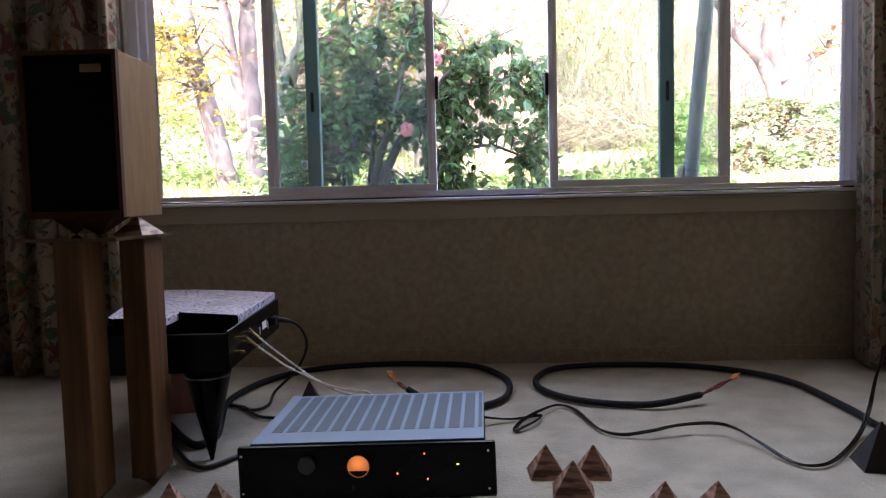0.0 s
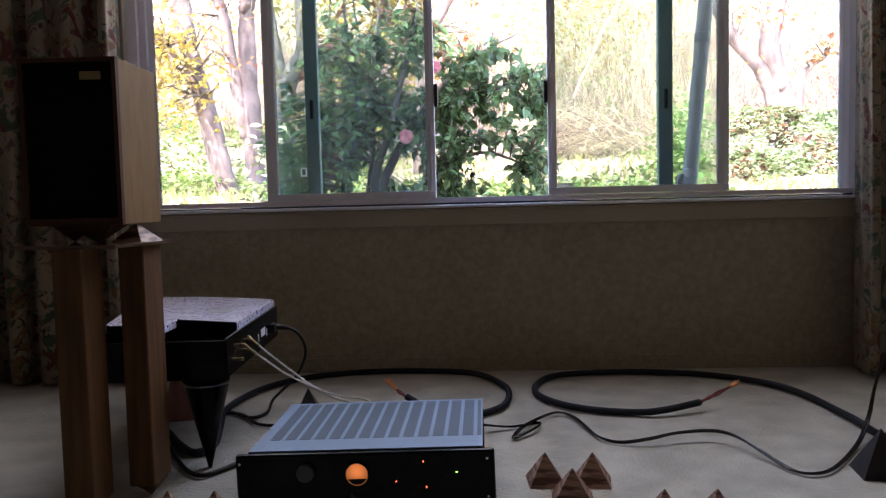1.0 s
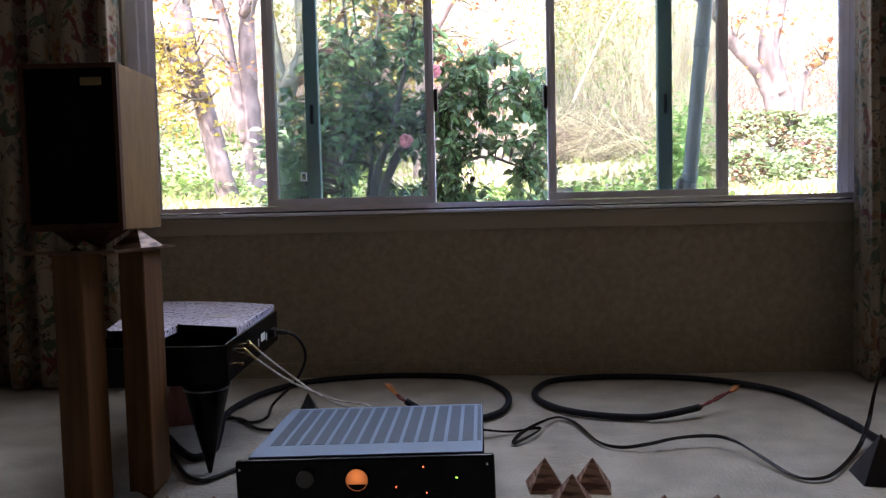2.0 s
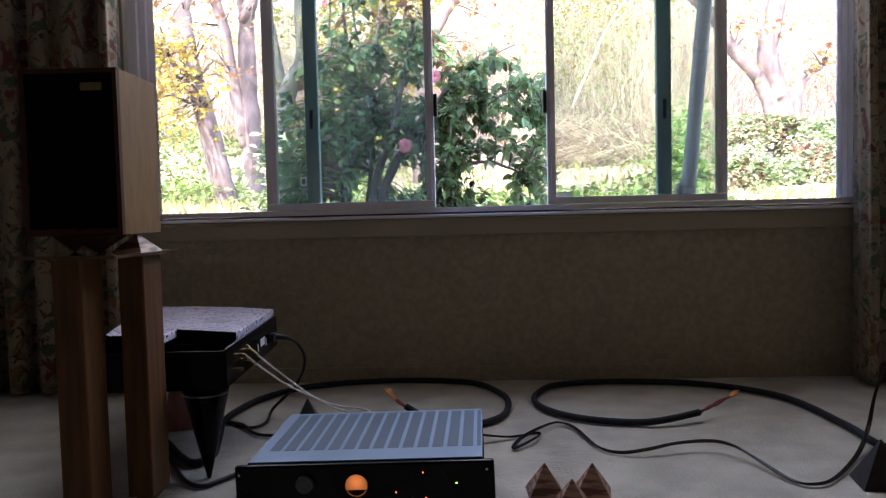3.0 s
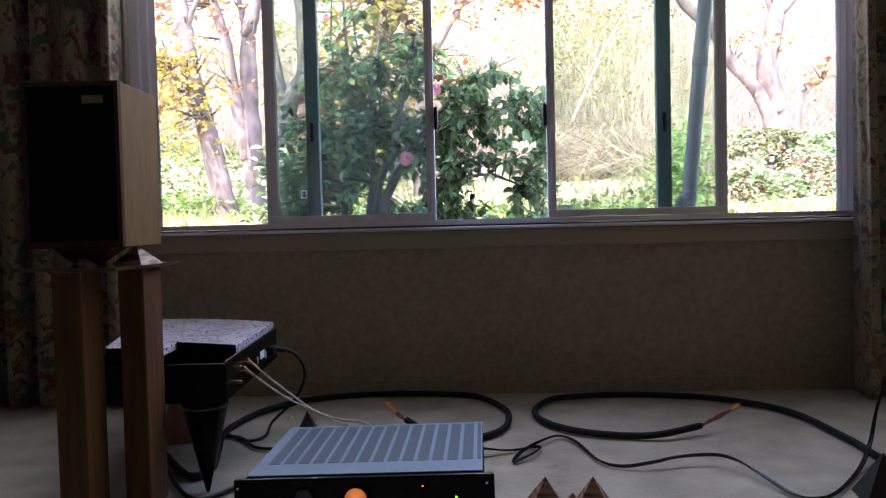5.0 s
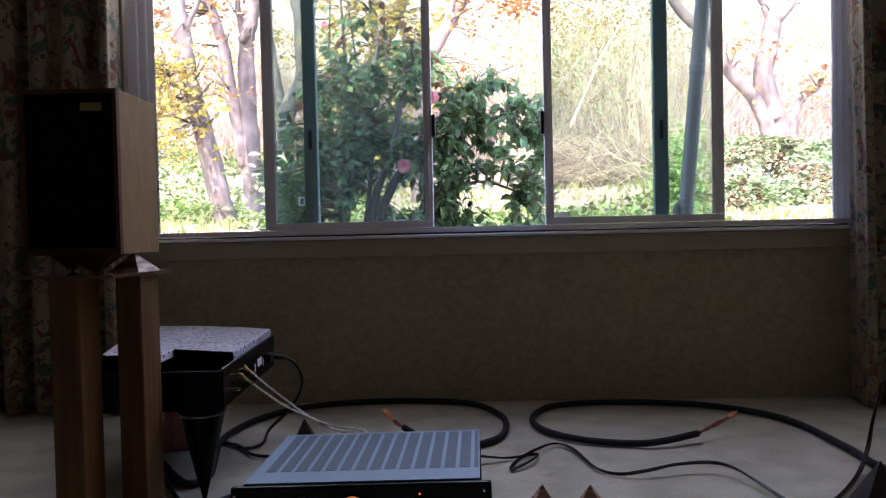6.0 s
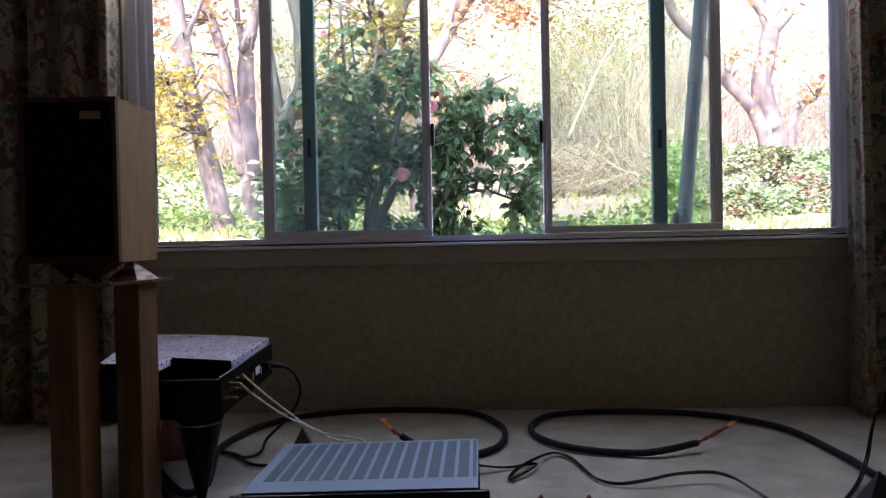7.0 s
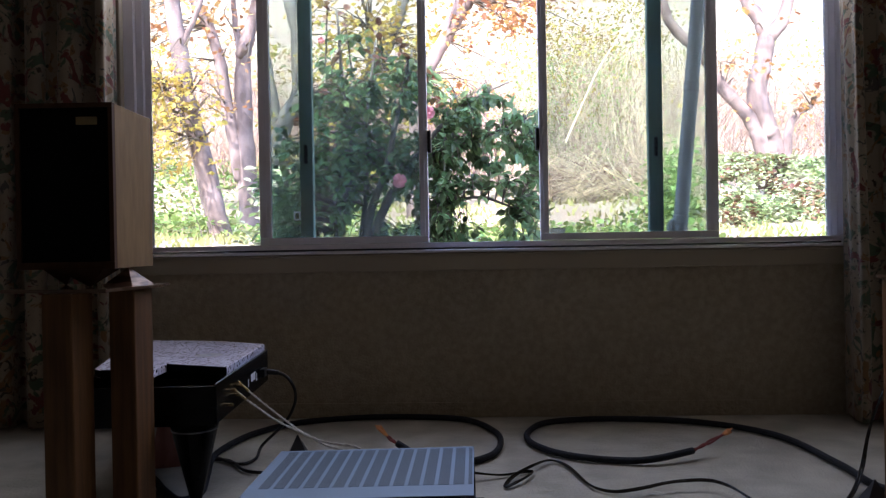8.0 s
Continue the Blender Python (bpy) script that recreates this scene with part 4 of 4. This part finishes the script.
tree("grey maple with a wide leaning trunk and yellow leaves", [(-1.70, 9.0, 1.0), (-1.45, 9.0, 1.8), (-1.30, 9.0, 2.25), (-1.14, 9.0, 2.78), (-0.97, 9.0, 3.05), (-0.75, 9.0, 3.7), (-0.6, 9.0, 4.6)],
     0.15, 0.06, [([(-1.14, 9.0, 2.75), (-1.22, 9.0, 3.2), (-1.2, 9.0, 3.9)], 0.06, 0.03)],
     [((-0.9, 8.7, 2.75), (0.42, 0.3, 0.35), 120, 8, 0.070), ((-0.7, 8.6, 2.1), (0.35, 0.25, 0.2), 34, 7, 0.066), ((-1.3, 8.6, 3.2), (0.4, 0.3, 0.3), 50, 7, 0.070)], LEAF_LOBED, LEAF_YELLOW, BARK_GREY, 14, leaf_label="yellow autumn leaves")
tree("pale forked maple with orange leaves overhead", [(-0.62, 8.0, 0.9), (-0.60, 8.0, 1.39), (-0.585, 8.0, 1.9), (-0.50, 8.0, 2.34), (-0.254, 8.0, 2.79), (-0.007, 8.0, 3.17), (0.2, 8.0, 3.6), (0.5, 8.0, 4.4)],
     0.105, 0.05, [([(-0.27, 8.0, 2.76), (-0.141, 8.0, 3.05), (-0.09, 8.0, 3.35), (-0.05, 8.0, 4.0)], 0.065, 0.045)],
     [((0.45, 7.8, 2.95), (0.30, 0.2, 0.12), 62, 7, 0.066), ((0.05, 7.8, 2.25), (0.30, 0.2, 0.22), 26, 6, 0.062), ((0.25, 7.8, 3.4), (0.5, 0.3, 0.15), 50, 7, 0.070)], LEAF_LOBED, LEAF_ORANGE, BARK_PINK, 15, leaf_label="orange autumn leaves")
tree("thick curved pinkish tree rising from the ivy", [(3.17, 8.0, 1.0), (3.156, 8.0, 1.478), (3.10, 8.0, 1.65), (3.056, 8.0, 1.806), (2.985, 8.0, 2.10), (3.023, 8.0, 2.309), (3.07, 8.0, 2.53), (3.099, 8.0, 2.72)],
     0.125, 0.088, [([(3.10, 8.0, 2.68), (3.02, 8.0, 2.88), (2.888, 8.0, 3.08), (2.73, 8.0, 3.5), (2.63, 8.0, 4.2)], 0.08, 0.05), ([(3.10, 8.0, 2.68), (3.22, 8.0, 2.80), (3.294, 8.0, 2.95), (3.38, 8.0, 3.4), (3.42, 8.0, 4.2)], 0.085, 0.05),
                     ([(3.05, 7.95, 1.1), (3.022, 7.95, 1.48), (2.95, 7.95, 1.70), (2.859, 7.95, 1.869), (2.63, 7.95, 2.142), (2.44, 7.95, 2.47), (2.25, 7.95, 2.66), (2.10, 7.95, 2.83), (2.01, 7.95, 3.07), (1.9, 7.95, 3.6)], 0.085, 0.045), ([(3.27, 7.92, 1.1), (3.261, 7.92, 1.476), (3.285, 7.92, 1.73), (3.37, 7.92, 1.85), (3.511, 7.92, 1.942)], 0.060, 0.024)],
     [((3.45, 7.75, 2.0), (0.10, 0.1, 0.07), 10, 6, 0.06), ((2.75, 7.75, 2.3), (0.15, 0.1, 0.2), 14, 6, 0.06), ((3.1, 7.75, 3.1), (0.4, 0.2, 0.2), 12, 5, 0.06)], LEAF_LOBED, LEAF_ORANGE, BARK_PINK, 16, leaf_label="a few last orange leaves")

# ---- camellia bush ----
def camellia():
    rnd = random.Random(21)
    t = thing("camellia_bush", "dark glossy camellia bush with pink blooms", "bush")
    gz = ground_z(-0.6, 4.5)
    stems = [[(-0.80, 4.45, gz - 0.05), (-0.80, 4.45, 0.75), (-0.72, 4.45, 1.1), (-0.78, 4.5, 1.6), (-0.80, 4.5, 2.0)],
             [(-0.66, 4.5, gz - 0.05), (-0.62, 4.45, 0.75), (-0.50, 4.4, 1.05), (-0.42, 4.45, 1.45), (-0.35, 4.5, 1.75)],
             [(-0.64, 4.5, gz - 0.05), (-0.50, 4.42, 0.85), (-0.25, 4.4, 1.1), (0.05, 4.4, 1.2), (0.30, 4.4, 1.28)],
             [(-0.70, 4.55, gz - 0.05), (-0.66, 4.6, 0.9), (-0.64, 4.6, 1.4), (-0.58, 4.6, 1.85)],
             [(-0.55, 4.5, gz - 0.05), (-0.30, 4.45, 0.72), (0.0, 4.4, 0.85), (0.25, 4.4, 0.78)],
             [(-0.45, 4.45, 0.95), (-0.2, 4.4, 1.25), (0.0, 4.4, 1.42), (0.22, 4.4, 1.52)]]
    lines = []
    for i, s in enumerate(stems):
        v, f = [], []
        limb_into(v, f, s, 0.032 if i < 3 else 0.020, 0.006, rnd, wobble=0.012, sides=7)
        mesh_object("stem", v, f, BARK_GREY, t)
        lines += spline(s, 6)[4:]
    v, f, tv, tf, rv, rf = [], [], [], [], [], []

    def top(x):
        if x < -0.95:
            return 1.62 - 1.5 * (-0.95 - x) + 0.05 * math.sin(x * 21)
        if x < -0.15:
            return 1.80 - 0.42 * abs(x + 0.70) + 0.06 * math.sin(x * 17)
        return 1.56 - 0.50 * (x + 0.15) + 0.05 * math.sin(x * 19)
    made = 0
    while made < 900:
        left = rnd.random() < 0.73
        if left:
            x, y, z = rnd.uniform(-1.27, -0.12), rnd.uniform(4.15, 5.0), rnd.uniform(0.56, 1.9)
        else:
            x, y, z = rnd.uniform(-0.17, 0.42), rnd.uniform(4.15, 4.8), rnd.uniform(0.52, 1.55)
        h = top(x)
        if z > h or (z > h - 0.2 and rnd.random() < 0.35):
            continue
        if x > -0.12 and z < 0.95 and rnd.random() < 0.45 + 0.5 * x:
            continue
        if -0.95 < x < -0.25 and z < 0.88 and y < 4.7 and rnd.random() < 0.5:
            continue
        if noise.noise((x * 3.4, y * 2.0, z * 3.4)) < (-0.19 if x > -0.15 else -0.2):
            continue
        made += 1
        c = Vector((x, y, z))
        a = min(lines, key=lambda q: (q - c).length)
        mid = a.lerp(c, 0.55) + Vector((0, 0, 0.05))
        tube_into(tv, tf, spline([a, mid, c], 3), [0.0035, 0.0032, 0.003, 0.0028, 0.0025, 0.002, 0.0015], 4)
        out = (c - a).normalized()
        pl = []
        for _ in range(rnd.randint(6, 8) if x > -0.15 else rnd.randint(5, 8)):
            w = out * 0.6 + Vector((rnd.gauss(0, 0.7), rnd.gauss(0, 0.7), rnd.gauss(-0.35, 0.5)))
            pl.append((c - out * rnd.uniform(0, 0.09) + Vector((rnd.gauss(0, 0.012), rnd.gauss(0, 0.012), rnd.gauss(0, 0.012))), w, rnd.uniform(0.052, 0.085)))
        if z > h - 0.12 and x < -0.1 and rnd.random() < 0.4:
            leaves_into(rv, rf, LEAF_OVAL, pl, rnd)
        else:
            leaves_into(v, f, LEAF_OVAL, pl, rnd)
    # upright leading shoots
    for x, z0, z1 in ((-0.86, 1.6, 2.05), (-0.70, 1.6, 1.95), (-0.52, 1.55, 1.86), (-0.42, 1.5, 1.75), (0.20, 1.25, 1.45), (0.36, 1.1, 1.27)):
        p0, p1 = Vector((x, 4.4, z0)), Vector((x + rnd.uniform(-0.04, 0.06), 4.38, z1))
        tube_into(tv, tf, spline([p0, p0.lerp(p1, 0.5), p1], 3), [0.005] * 4 + [0.004, 0.003, 0.002], 4)
        for k in range(9):
            q = p0.lerp(p1, k / 8)
            leaves_into(rv if k > 5 and x < 0 else v, rf if k > 5 and x < 0 else f, LEAF_OVAL, spray(rnd, q, 2, 0.01, 0.065, 0.2), rnd)
    mesh_object("foliage", v, f, LEAF_DARK, t, False, "dark glossy green leaves")
    mesh_object("young_foliage", rv, rf, LEAF_RUST, t, False, "rust-brown young leaves")
    tagged(mesh_object("twigwork", tv, tf, TWIG, t), kind="stuff")
    for x, y, z, s in ((-0.398, 4.06, 0.926, 0.040), (-0.232, 4.02, 1.285, 0.036), (-0.84, 4.2, 1.74, 0.022)):
        v, f = [], []
        for ring, (n, tilt, sz) in enumerate(((7, 0.15, 1.0), (6, 0.6, 0.85), (5, 1.0, 0.65), (3, 1.3, 0.4))):
            for k in range(n):
                w = 6.283 * (k + 0.5 * ring) / n + rnd.uniform(-0.15, 0.15)
                d = Vector((math.cos(w) * math.cos(tilt), -math.sin(tilt), math.sin(w) * math.cos(tilt)))
                b = len(v)
                side = d.cross(Vector((0, -1, 0.05))).normalized()
                nn = side.cross(d)
                for px, py, pz in ((0.05, 0, 0), (0.45, 0.38, 0.10), (0.9, 0.33, 0.20), (1.0, 0, 0.16), (0.9, -0.33, 0.20), (0.45, -0.38, 0.10), (0.5, 0, -0.05)):
                    v.append(tuple(Vector((x, y, z)) + (d * px + side * py - nn * pz) * s * sz))
                f.extend((b + i, b + j, b + 6) for i, j in ((0, 1), (1, 2), (2, 3), (3, 4), (4, 5), (5, 0)))
        mesh_object("bloom", v, f, PETAL, t, True, "pink rose-shaped bloom")


camellia()


# ---- ivy bank, thicket, low plants ----
def stuff(name, v, f, mat, label, category):
    ob = mesh_object(name, v, f, mat, None, False)
    tagged(ob, label, category, kind="stuff")


def ivy_bank():
    rnd = random.Random(31)
    v, f, dv, df = [], [], [], []
    for i in range(26000):
        x, y = rnd.uniform(1.7, 5.2), rnd.uniform(6.35, 8.35)
        if x < 1.95 + 0.35 * (y - 6.3) + 0.1 * noise.noise((0, y * 3, 0)):
            continue
        u = min(1.0, (y - 6.30) / 1.35)
        z = ground_z(x, y) + 0.50 * u + 0.16 * noise.noise((x * 2.2, y * 2.2, 1)) * u - 0.16 * rnd.random() ** 2
        if noise.noise((x * 5.0, y * 3.0, z * 6.0)) < -0.24:
            continue
        w = (rnd.gauss(0, 1), rnd.gauss(-0.7, 0.7), rnd.gauss(-0.2, 0.6))
        a, b = (dv, df) if noise.noise((x * 2.6, z * 3.2, y)) > -0.1 and rnd.random() < 0.3 else (v, f)
        leaves_into(a, b, LEAF_ROUND, [((x, y, z), w, rnd.uniform(0.026, 0.056))], rnd)
    stuff("ivy", v, f, LEAF_IVY, "bank of green and bronze ivy under the trees", "ivy")
    stuff("dry_ivy", dv, df, LEAF_RUST, "bronzed ivy leaves among the green", "ivy")


def thicket():
    rnd = random.Random(41)
    v, f = [], []
    for i in range(2600):
        x, y = rnd.uniform(0.55, 2.7), rnd.uniform(8.7, 11.5)
        z = ground_z(x, y)
        h = rnd.uniform(0.6, 2.0)
        lean = Vector((rnd.gauss(0, 0.22), rnd.gauss(-0.1, 0.15), 1)).normalized()
        bend = Vector((rnd.gauss(0, 0.25), rnd.gauss(0, 0.2), -0.05))
        p = [Vector((x, y, z)) + lean * h * t + bend * h * t * t for t in (0, 0.33, 0.66, 1.0)]
        r = rnd.uniform(0.0014, 0.0036)
        tube_into(v, f, p, [r, r * 0.9, r * 0.7, r * 0.4], 3, cap=False)
    for i in range(230):
        x, y = rnd.uniform(0.70, 1.75), rnd.uniform(8.2, 8.8)
        z = ground_z(x, y) + abs(rnd.gauss(0.18, 0.16))
        w = rnd.uniform(0.3, 0.9)
        k = rnd.gauss(0, 0.12)
        p = [Vector((x - w / 2, y, z - 0.05)), Vector((x - w / 6, y - 0.1, z + 0.10 + k)), Vector((x + w / 6, y - 0.1, z + 0.10 - k * 0.5)), Vector((x + w / 2, y, z - 0.04))]
        tube_into(v, f, spline(p, 2), [0.0034] * 7, 3, cap=False)
    stuff("reed_thicket", v, f, REED, "tall thicket of dry tangled reeds and cut stems", "reeds")
    v, f = [], []
    for i in range(13000):
        x, y = rnd.uniform(0.55, 2.3), rnd.uniform(8.7, 11.3)
        if noise.noise((x * 2.3, y * 1.5, 2.0)) < -0.1:
            continue
        z = ground_z(x, y) + 0.1 + 1.5 * rnd.random() ** 1.4
        leaves_into(v, f, LEAF_OVAL, [((x, y, z), (rnd.gauss(0, 1), rnd.gauss(0, 1), rnd.gauss(-0.2, 0.6)), rnd.uniform(0.026, 0.05))], rnd)
    for i in range(1300):
        x, y = rnd.gauss(1.88, 0.13), rnd.uniform(6.8, 7.4)
        z = ground_z(x, y) + abs(rnd.gauss(0.15, 0.30))
        leaves_into(v, f, LEAF_OVAL, [((x, y, z), (rnd.gauss(0, 1), rnd.gauss(0, 1), rnd.gauss(0.2, 0.6)), rnd.uniform(0.045, 0.08))], rnd)
    stuff("thicket_foliage", v, f, LEAF_PALE, "pale green leaves among the reeds", "foliage")
    v, f = [], []
    for i in range(9000):
        x, y = rnd.uniform(0.2, 2.6), rnd.uniform(8.8, 11.3)
        z = ground_z(x, y) + rnd.uniform(0.9, 2.8)
        if noise.noise((x * 1.6, y, z * 1.6)) < 0.0:
            continue
        leaves_into(v, f, LEAF_OVAL, [((x, y, z), (rnd.gauss(0, 1), rnd.gauss(0, 1), rnd.gauss(-0.2, 0.6)), rnd.uniform(0.03, 0.06))], rnd)
    stuff("thicket_top", v, f, LEAF_YELLOW, "yellowing leaves in the top of the thicket", "foliage")
    stick = tube("fallen_branch", [(0.98, 7.95, 1.62), (1.18, 8.0, 2.05), (1.352, 8.0, 2.41), (1.655, 8.0, 2.88), (1.8, 8.0, 3.2)], 0.013, REED, r_end=0.008)
    tagged(stick, "pale bare branch leaning in the thicket", "branch")


def low_plants():
    rnd = random.Random(51)
    v, f = [], []
    for i in range(10500):
        if i < 8000:
            x, y = rnd.uniform(-4.6, -1.1), rnd.uniform(6.2, 11.5)
            h = 0.5 * max(0, noise.noise((x * 0.9, y * 0.9, 8.0)) + 0.25)
        else:
            x, y = rnd.uniform(-1.6, 1.9), rnd.uniform(5.2, 7.2)
            h = 0.05
        z = ground_z(x, y) + rnd.uniform(0, 1) * h
        leaves_into(v, f, LEAF_ROUND, [((x, y, z), (rnd.gauss(0, 1), rnd.gauss(-0.3, 1), rnd.gauss(0.1, 0.6)), rnd.uniform(0.03, 0.07))], rnd)
    stuff("ground_cover", v, f, LEAF_GROUND, "low pale green ground cover", "plants")
    v, f = [], []
    for i in range(1400):
        x, y = rnd.gauss(-1.42, 0.13), rnd.uniform(5.0, 5.6)
        z = ground_z(x, y) + abs(rnd.gauss(0.1, 0.3))
        if z > 1.2:
            continue
        leaves_into(v, f, LEAF_OVAL, [((x, y, z), (rnd.gauss(0, 1), rnd.gauss(0, 1), rnd.gauss(-0.1, 0.6)), rnd.uniform(0.05, 0.10))], rnd) if i % 5 == 0 else None
    stuff("shrub_foliage", v, f, LEAF_IVY, "green leafy shoots beside the trunks", "plants")
    v, f = [], []
    for i in range(9000):
        y = 5.6 + 14.4 * rnd.random() ** 1.4
        x = rnd.uniform(-0.62, 0.62) * (y + 1)
        z = ground_z(x, y)
        h = rnd.uniform(0.02, 0.06) * (1 + y * 0.05)
        w = 0.006 + 0.0012 * y
        dx, dy = rnd.gauss(0, 0.4) * h, rnd.gauss(0, 0.4) * h
        s = len(v)
        v.extend([(x - w, y, z), (x + w, y, z), (x + dx * 0.4 + w * 0.6, y + dy * 0.4, z + h * 0.6), (x + dx * 0.4 - w * 0.6, y + dy * 0.4, z + h * 0.6), (x + dx, y + dy, z + h)])
        f.extend([(s, s + 1, s + 2, s + 3), (s + 3, s + 2, s + 4)])
    stuff("grass", v, f, GRASS, "sparse dry and green grass over the slope", "grass")
    for x, y in ((-2.10, 5.8), (-2.02, 5.85)):
        t = tube("cane", [(x, y, ground_z(x, y) - 0.05), (x - 0.12, y, 1.0), (x - 0.34, y, 1.9)], 0.004, TWIG, r_end=0.002, sides=6)
        tagged(t, "thin bare cane leaning by the trees", "cane", group="garden canes")


def hill_brush():
    """Bare twiggy scrub over the slope."""
    rnd = random.Random(61)
    v, f = [], []
    for i in range(5200):
        x, y = rnd.uniform(-6.5, 7.5), rnd.uniform(9.3, 15.0)
        if noise.noise((x * 0.8, y * 0.8, 4.0)) < -0.12:
            continue
        z = ground_z(x, y)
        h = rnd.uniform(0.4, 1.3)
        p = Vector((x, y, z))
        way = Vector((rnd.gauss(0, 0.35), rnd.gauss(0, 0.3), 1)).normalized()
        q = [p, p + way * h * 0.5, p + way * h + Vector((rnd.gauss(0, 0.15), 0, 0))]
        tube_into(v, f, q, [0.006, 0.005, 0.002], 3, cap=False)
        for k in range(2):
            a = p + way * h * rnd.uniform(0.3, 0.8)
            b = a + Vector((rnd.gauss(0, 0.22), rnd.gauss(0, 0.2), rnd.uniform(0.1, 0.4)))
            tube_into(v, f, [a, b], [0.004, 0.002], 3, cap=False)
    stuff("scrub", v, f, BRUSH, "bare reddish twiggy scrub on the slope", "scrub")


def far_foliage():
    """Autumn leaves of the scrub higher up the slope, in loose drifts."""
    for seed, mat, x0, x1, name, label in ((71, LEAF_ORANGE, -7.0, 1.4, "autumn_foliage", "loose drifts of orange leaves up the slope"),
                                           (72, LEAF_YELLOW, -7.0, 3.5, "yellow_foliage", "loose drifts of yellow leaves up the slope"),
                                           (73, LEAF_PALE, -7.0, 7.0, "green_foliage", "pale green scrub leaves up the slope"),
                                           (74, LEAF_ORANGE, 2.1, 7.5, "rust_foliage", "rusty scrub leaves behind the ivy")):
        rnd = random.Random(seed)
        v, f = [], []
        for i in range(5200):
            x, y = rnd.uniform(x0, x1), rnd.uniform(9.6, 14.5)
            z = ground_z(x, y) + rnd.uniform(0.05, 1.7)
            if noise.noise((x * 0.9 + seed, y * 0.6, z * 0.9)) < 0.18:
                continue
            leaves_into(v, f, LEAF_ROUND, [((x, y, z), (rnd.gauss(0, 1), rnd.gauss(-0.3, 1), rnd.gauss(-0.2, 0.6)), rnd.uniform(0.026, 0.055))], rnd)
        stuff(name, v, f, mat, label, "foliage")


ivy_bank()
far_foliage()
hill_brush()
thicket()
low_plants()


def pole():
    t = thing("metal_post", "leaning blue-grey metal post outside the window", "post")
    g = ground_z(0.86, 3.1)
    def at(z):
        return (0.85 + (z - 0.70) * 0.0937, 3.1, z)
    tube("tube", [at(g - 0.05), at(0.8), at(1.5), at(2.4)], 0.0285, POLE, t, steps=4, sides=20)
    for z in (0.66, 1.20):
        tube("collar", [at(z - 0.02), at(z), at(z + 0.02)], 0.0305, POLE, t, steps=2, sides=20)
    tube("bracket", [(0.85, 3.1, 0.655), (0.81, 3.1, 0.65), (0.803, 3.1, 0.60)], 0.014, POLE, t, steps=4)


pole()


def bowl():
    gz = ground_z(0.6, 5.5)
    bm = bmesh.new()
    prof = [(0.0, 0.0), (0.05, 0.0), (0.062, 0.05), (0.068, 0.10), (0.074, 0.105), (0.062, 0.105), (0.055, 0.06), (0.0, 0.055)]
    n = 20
    rows = [[bm.verts.new((r * math.cos(6.2832 * k / n), r * math.sin(6.2832 * k / n), z)) for k in range(n)] for r, z in prof[1:-1]]
    for a, b in zip(rows, rows[1:]):
        for k in range(n):
            bm.faces.new((a[k], a[(k + 1) % n], b[(k + 1) % n], b[k]))
    bm.faces.new(rows[0][::-1])
    bm.faces.new(rows[-1])
    ob = part("plant_pot", bm, TERRACOTTA, None)
    ob.matrix_world = pose(0.60, 5.5, gz - 0.005)
    tagged(ob, "small dark empty plant pot on the ground", "pot")


bowl()
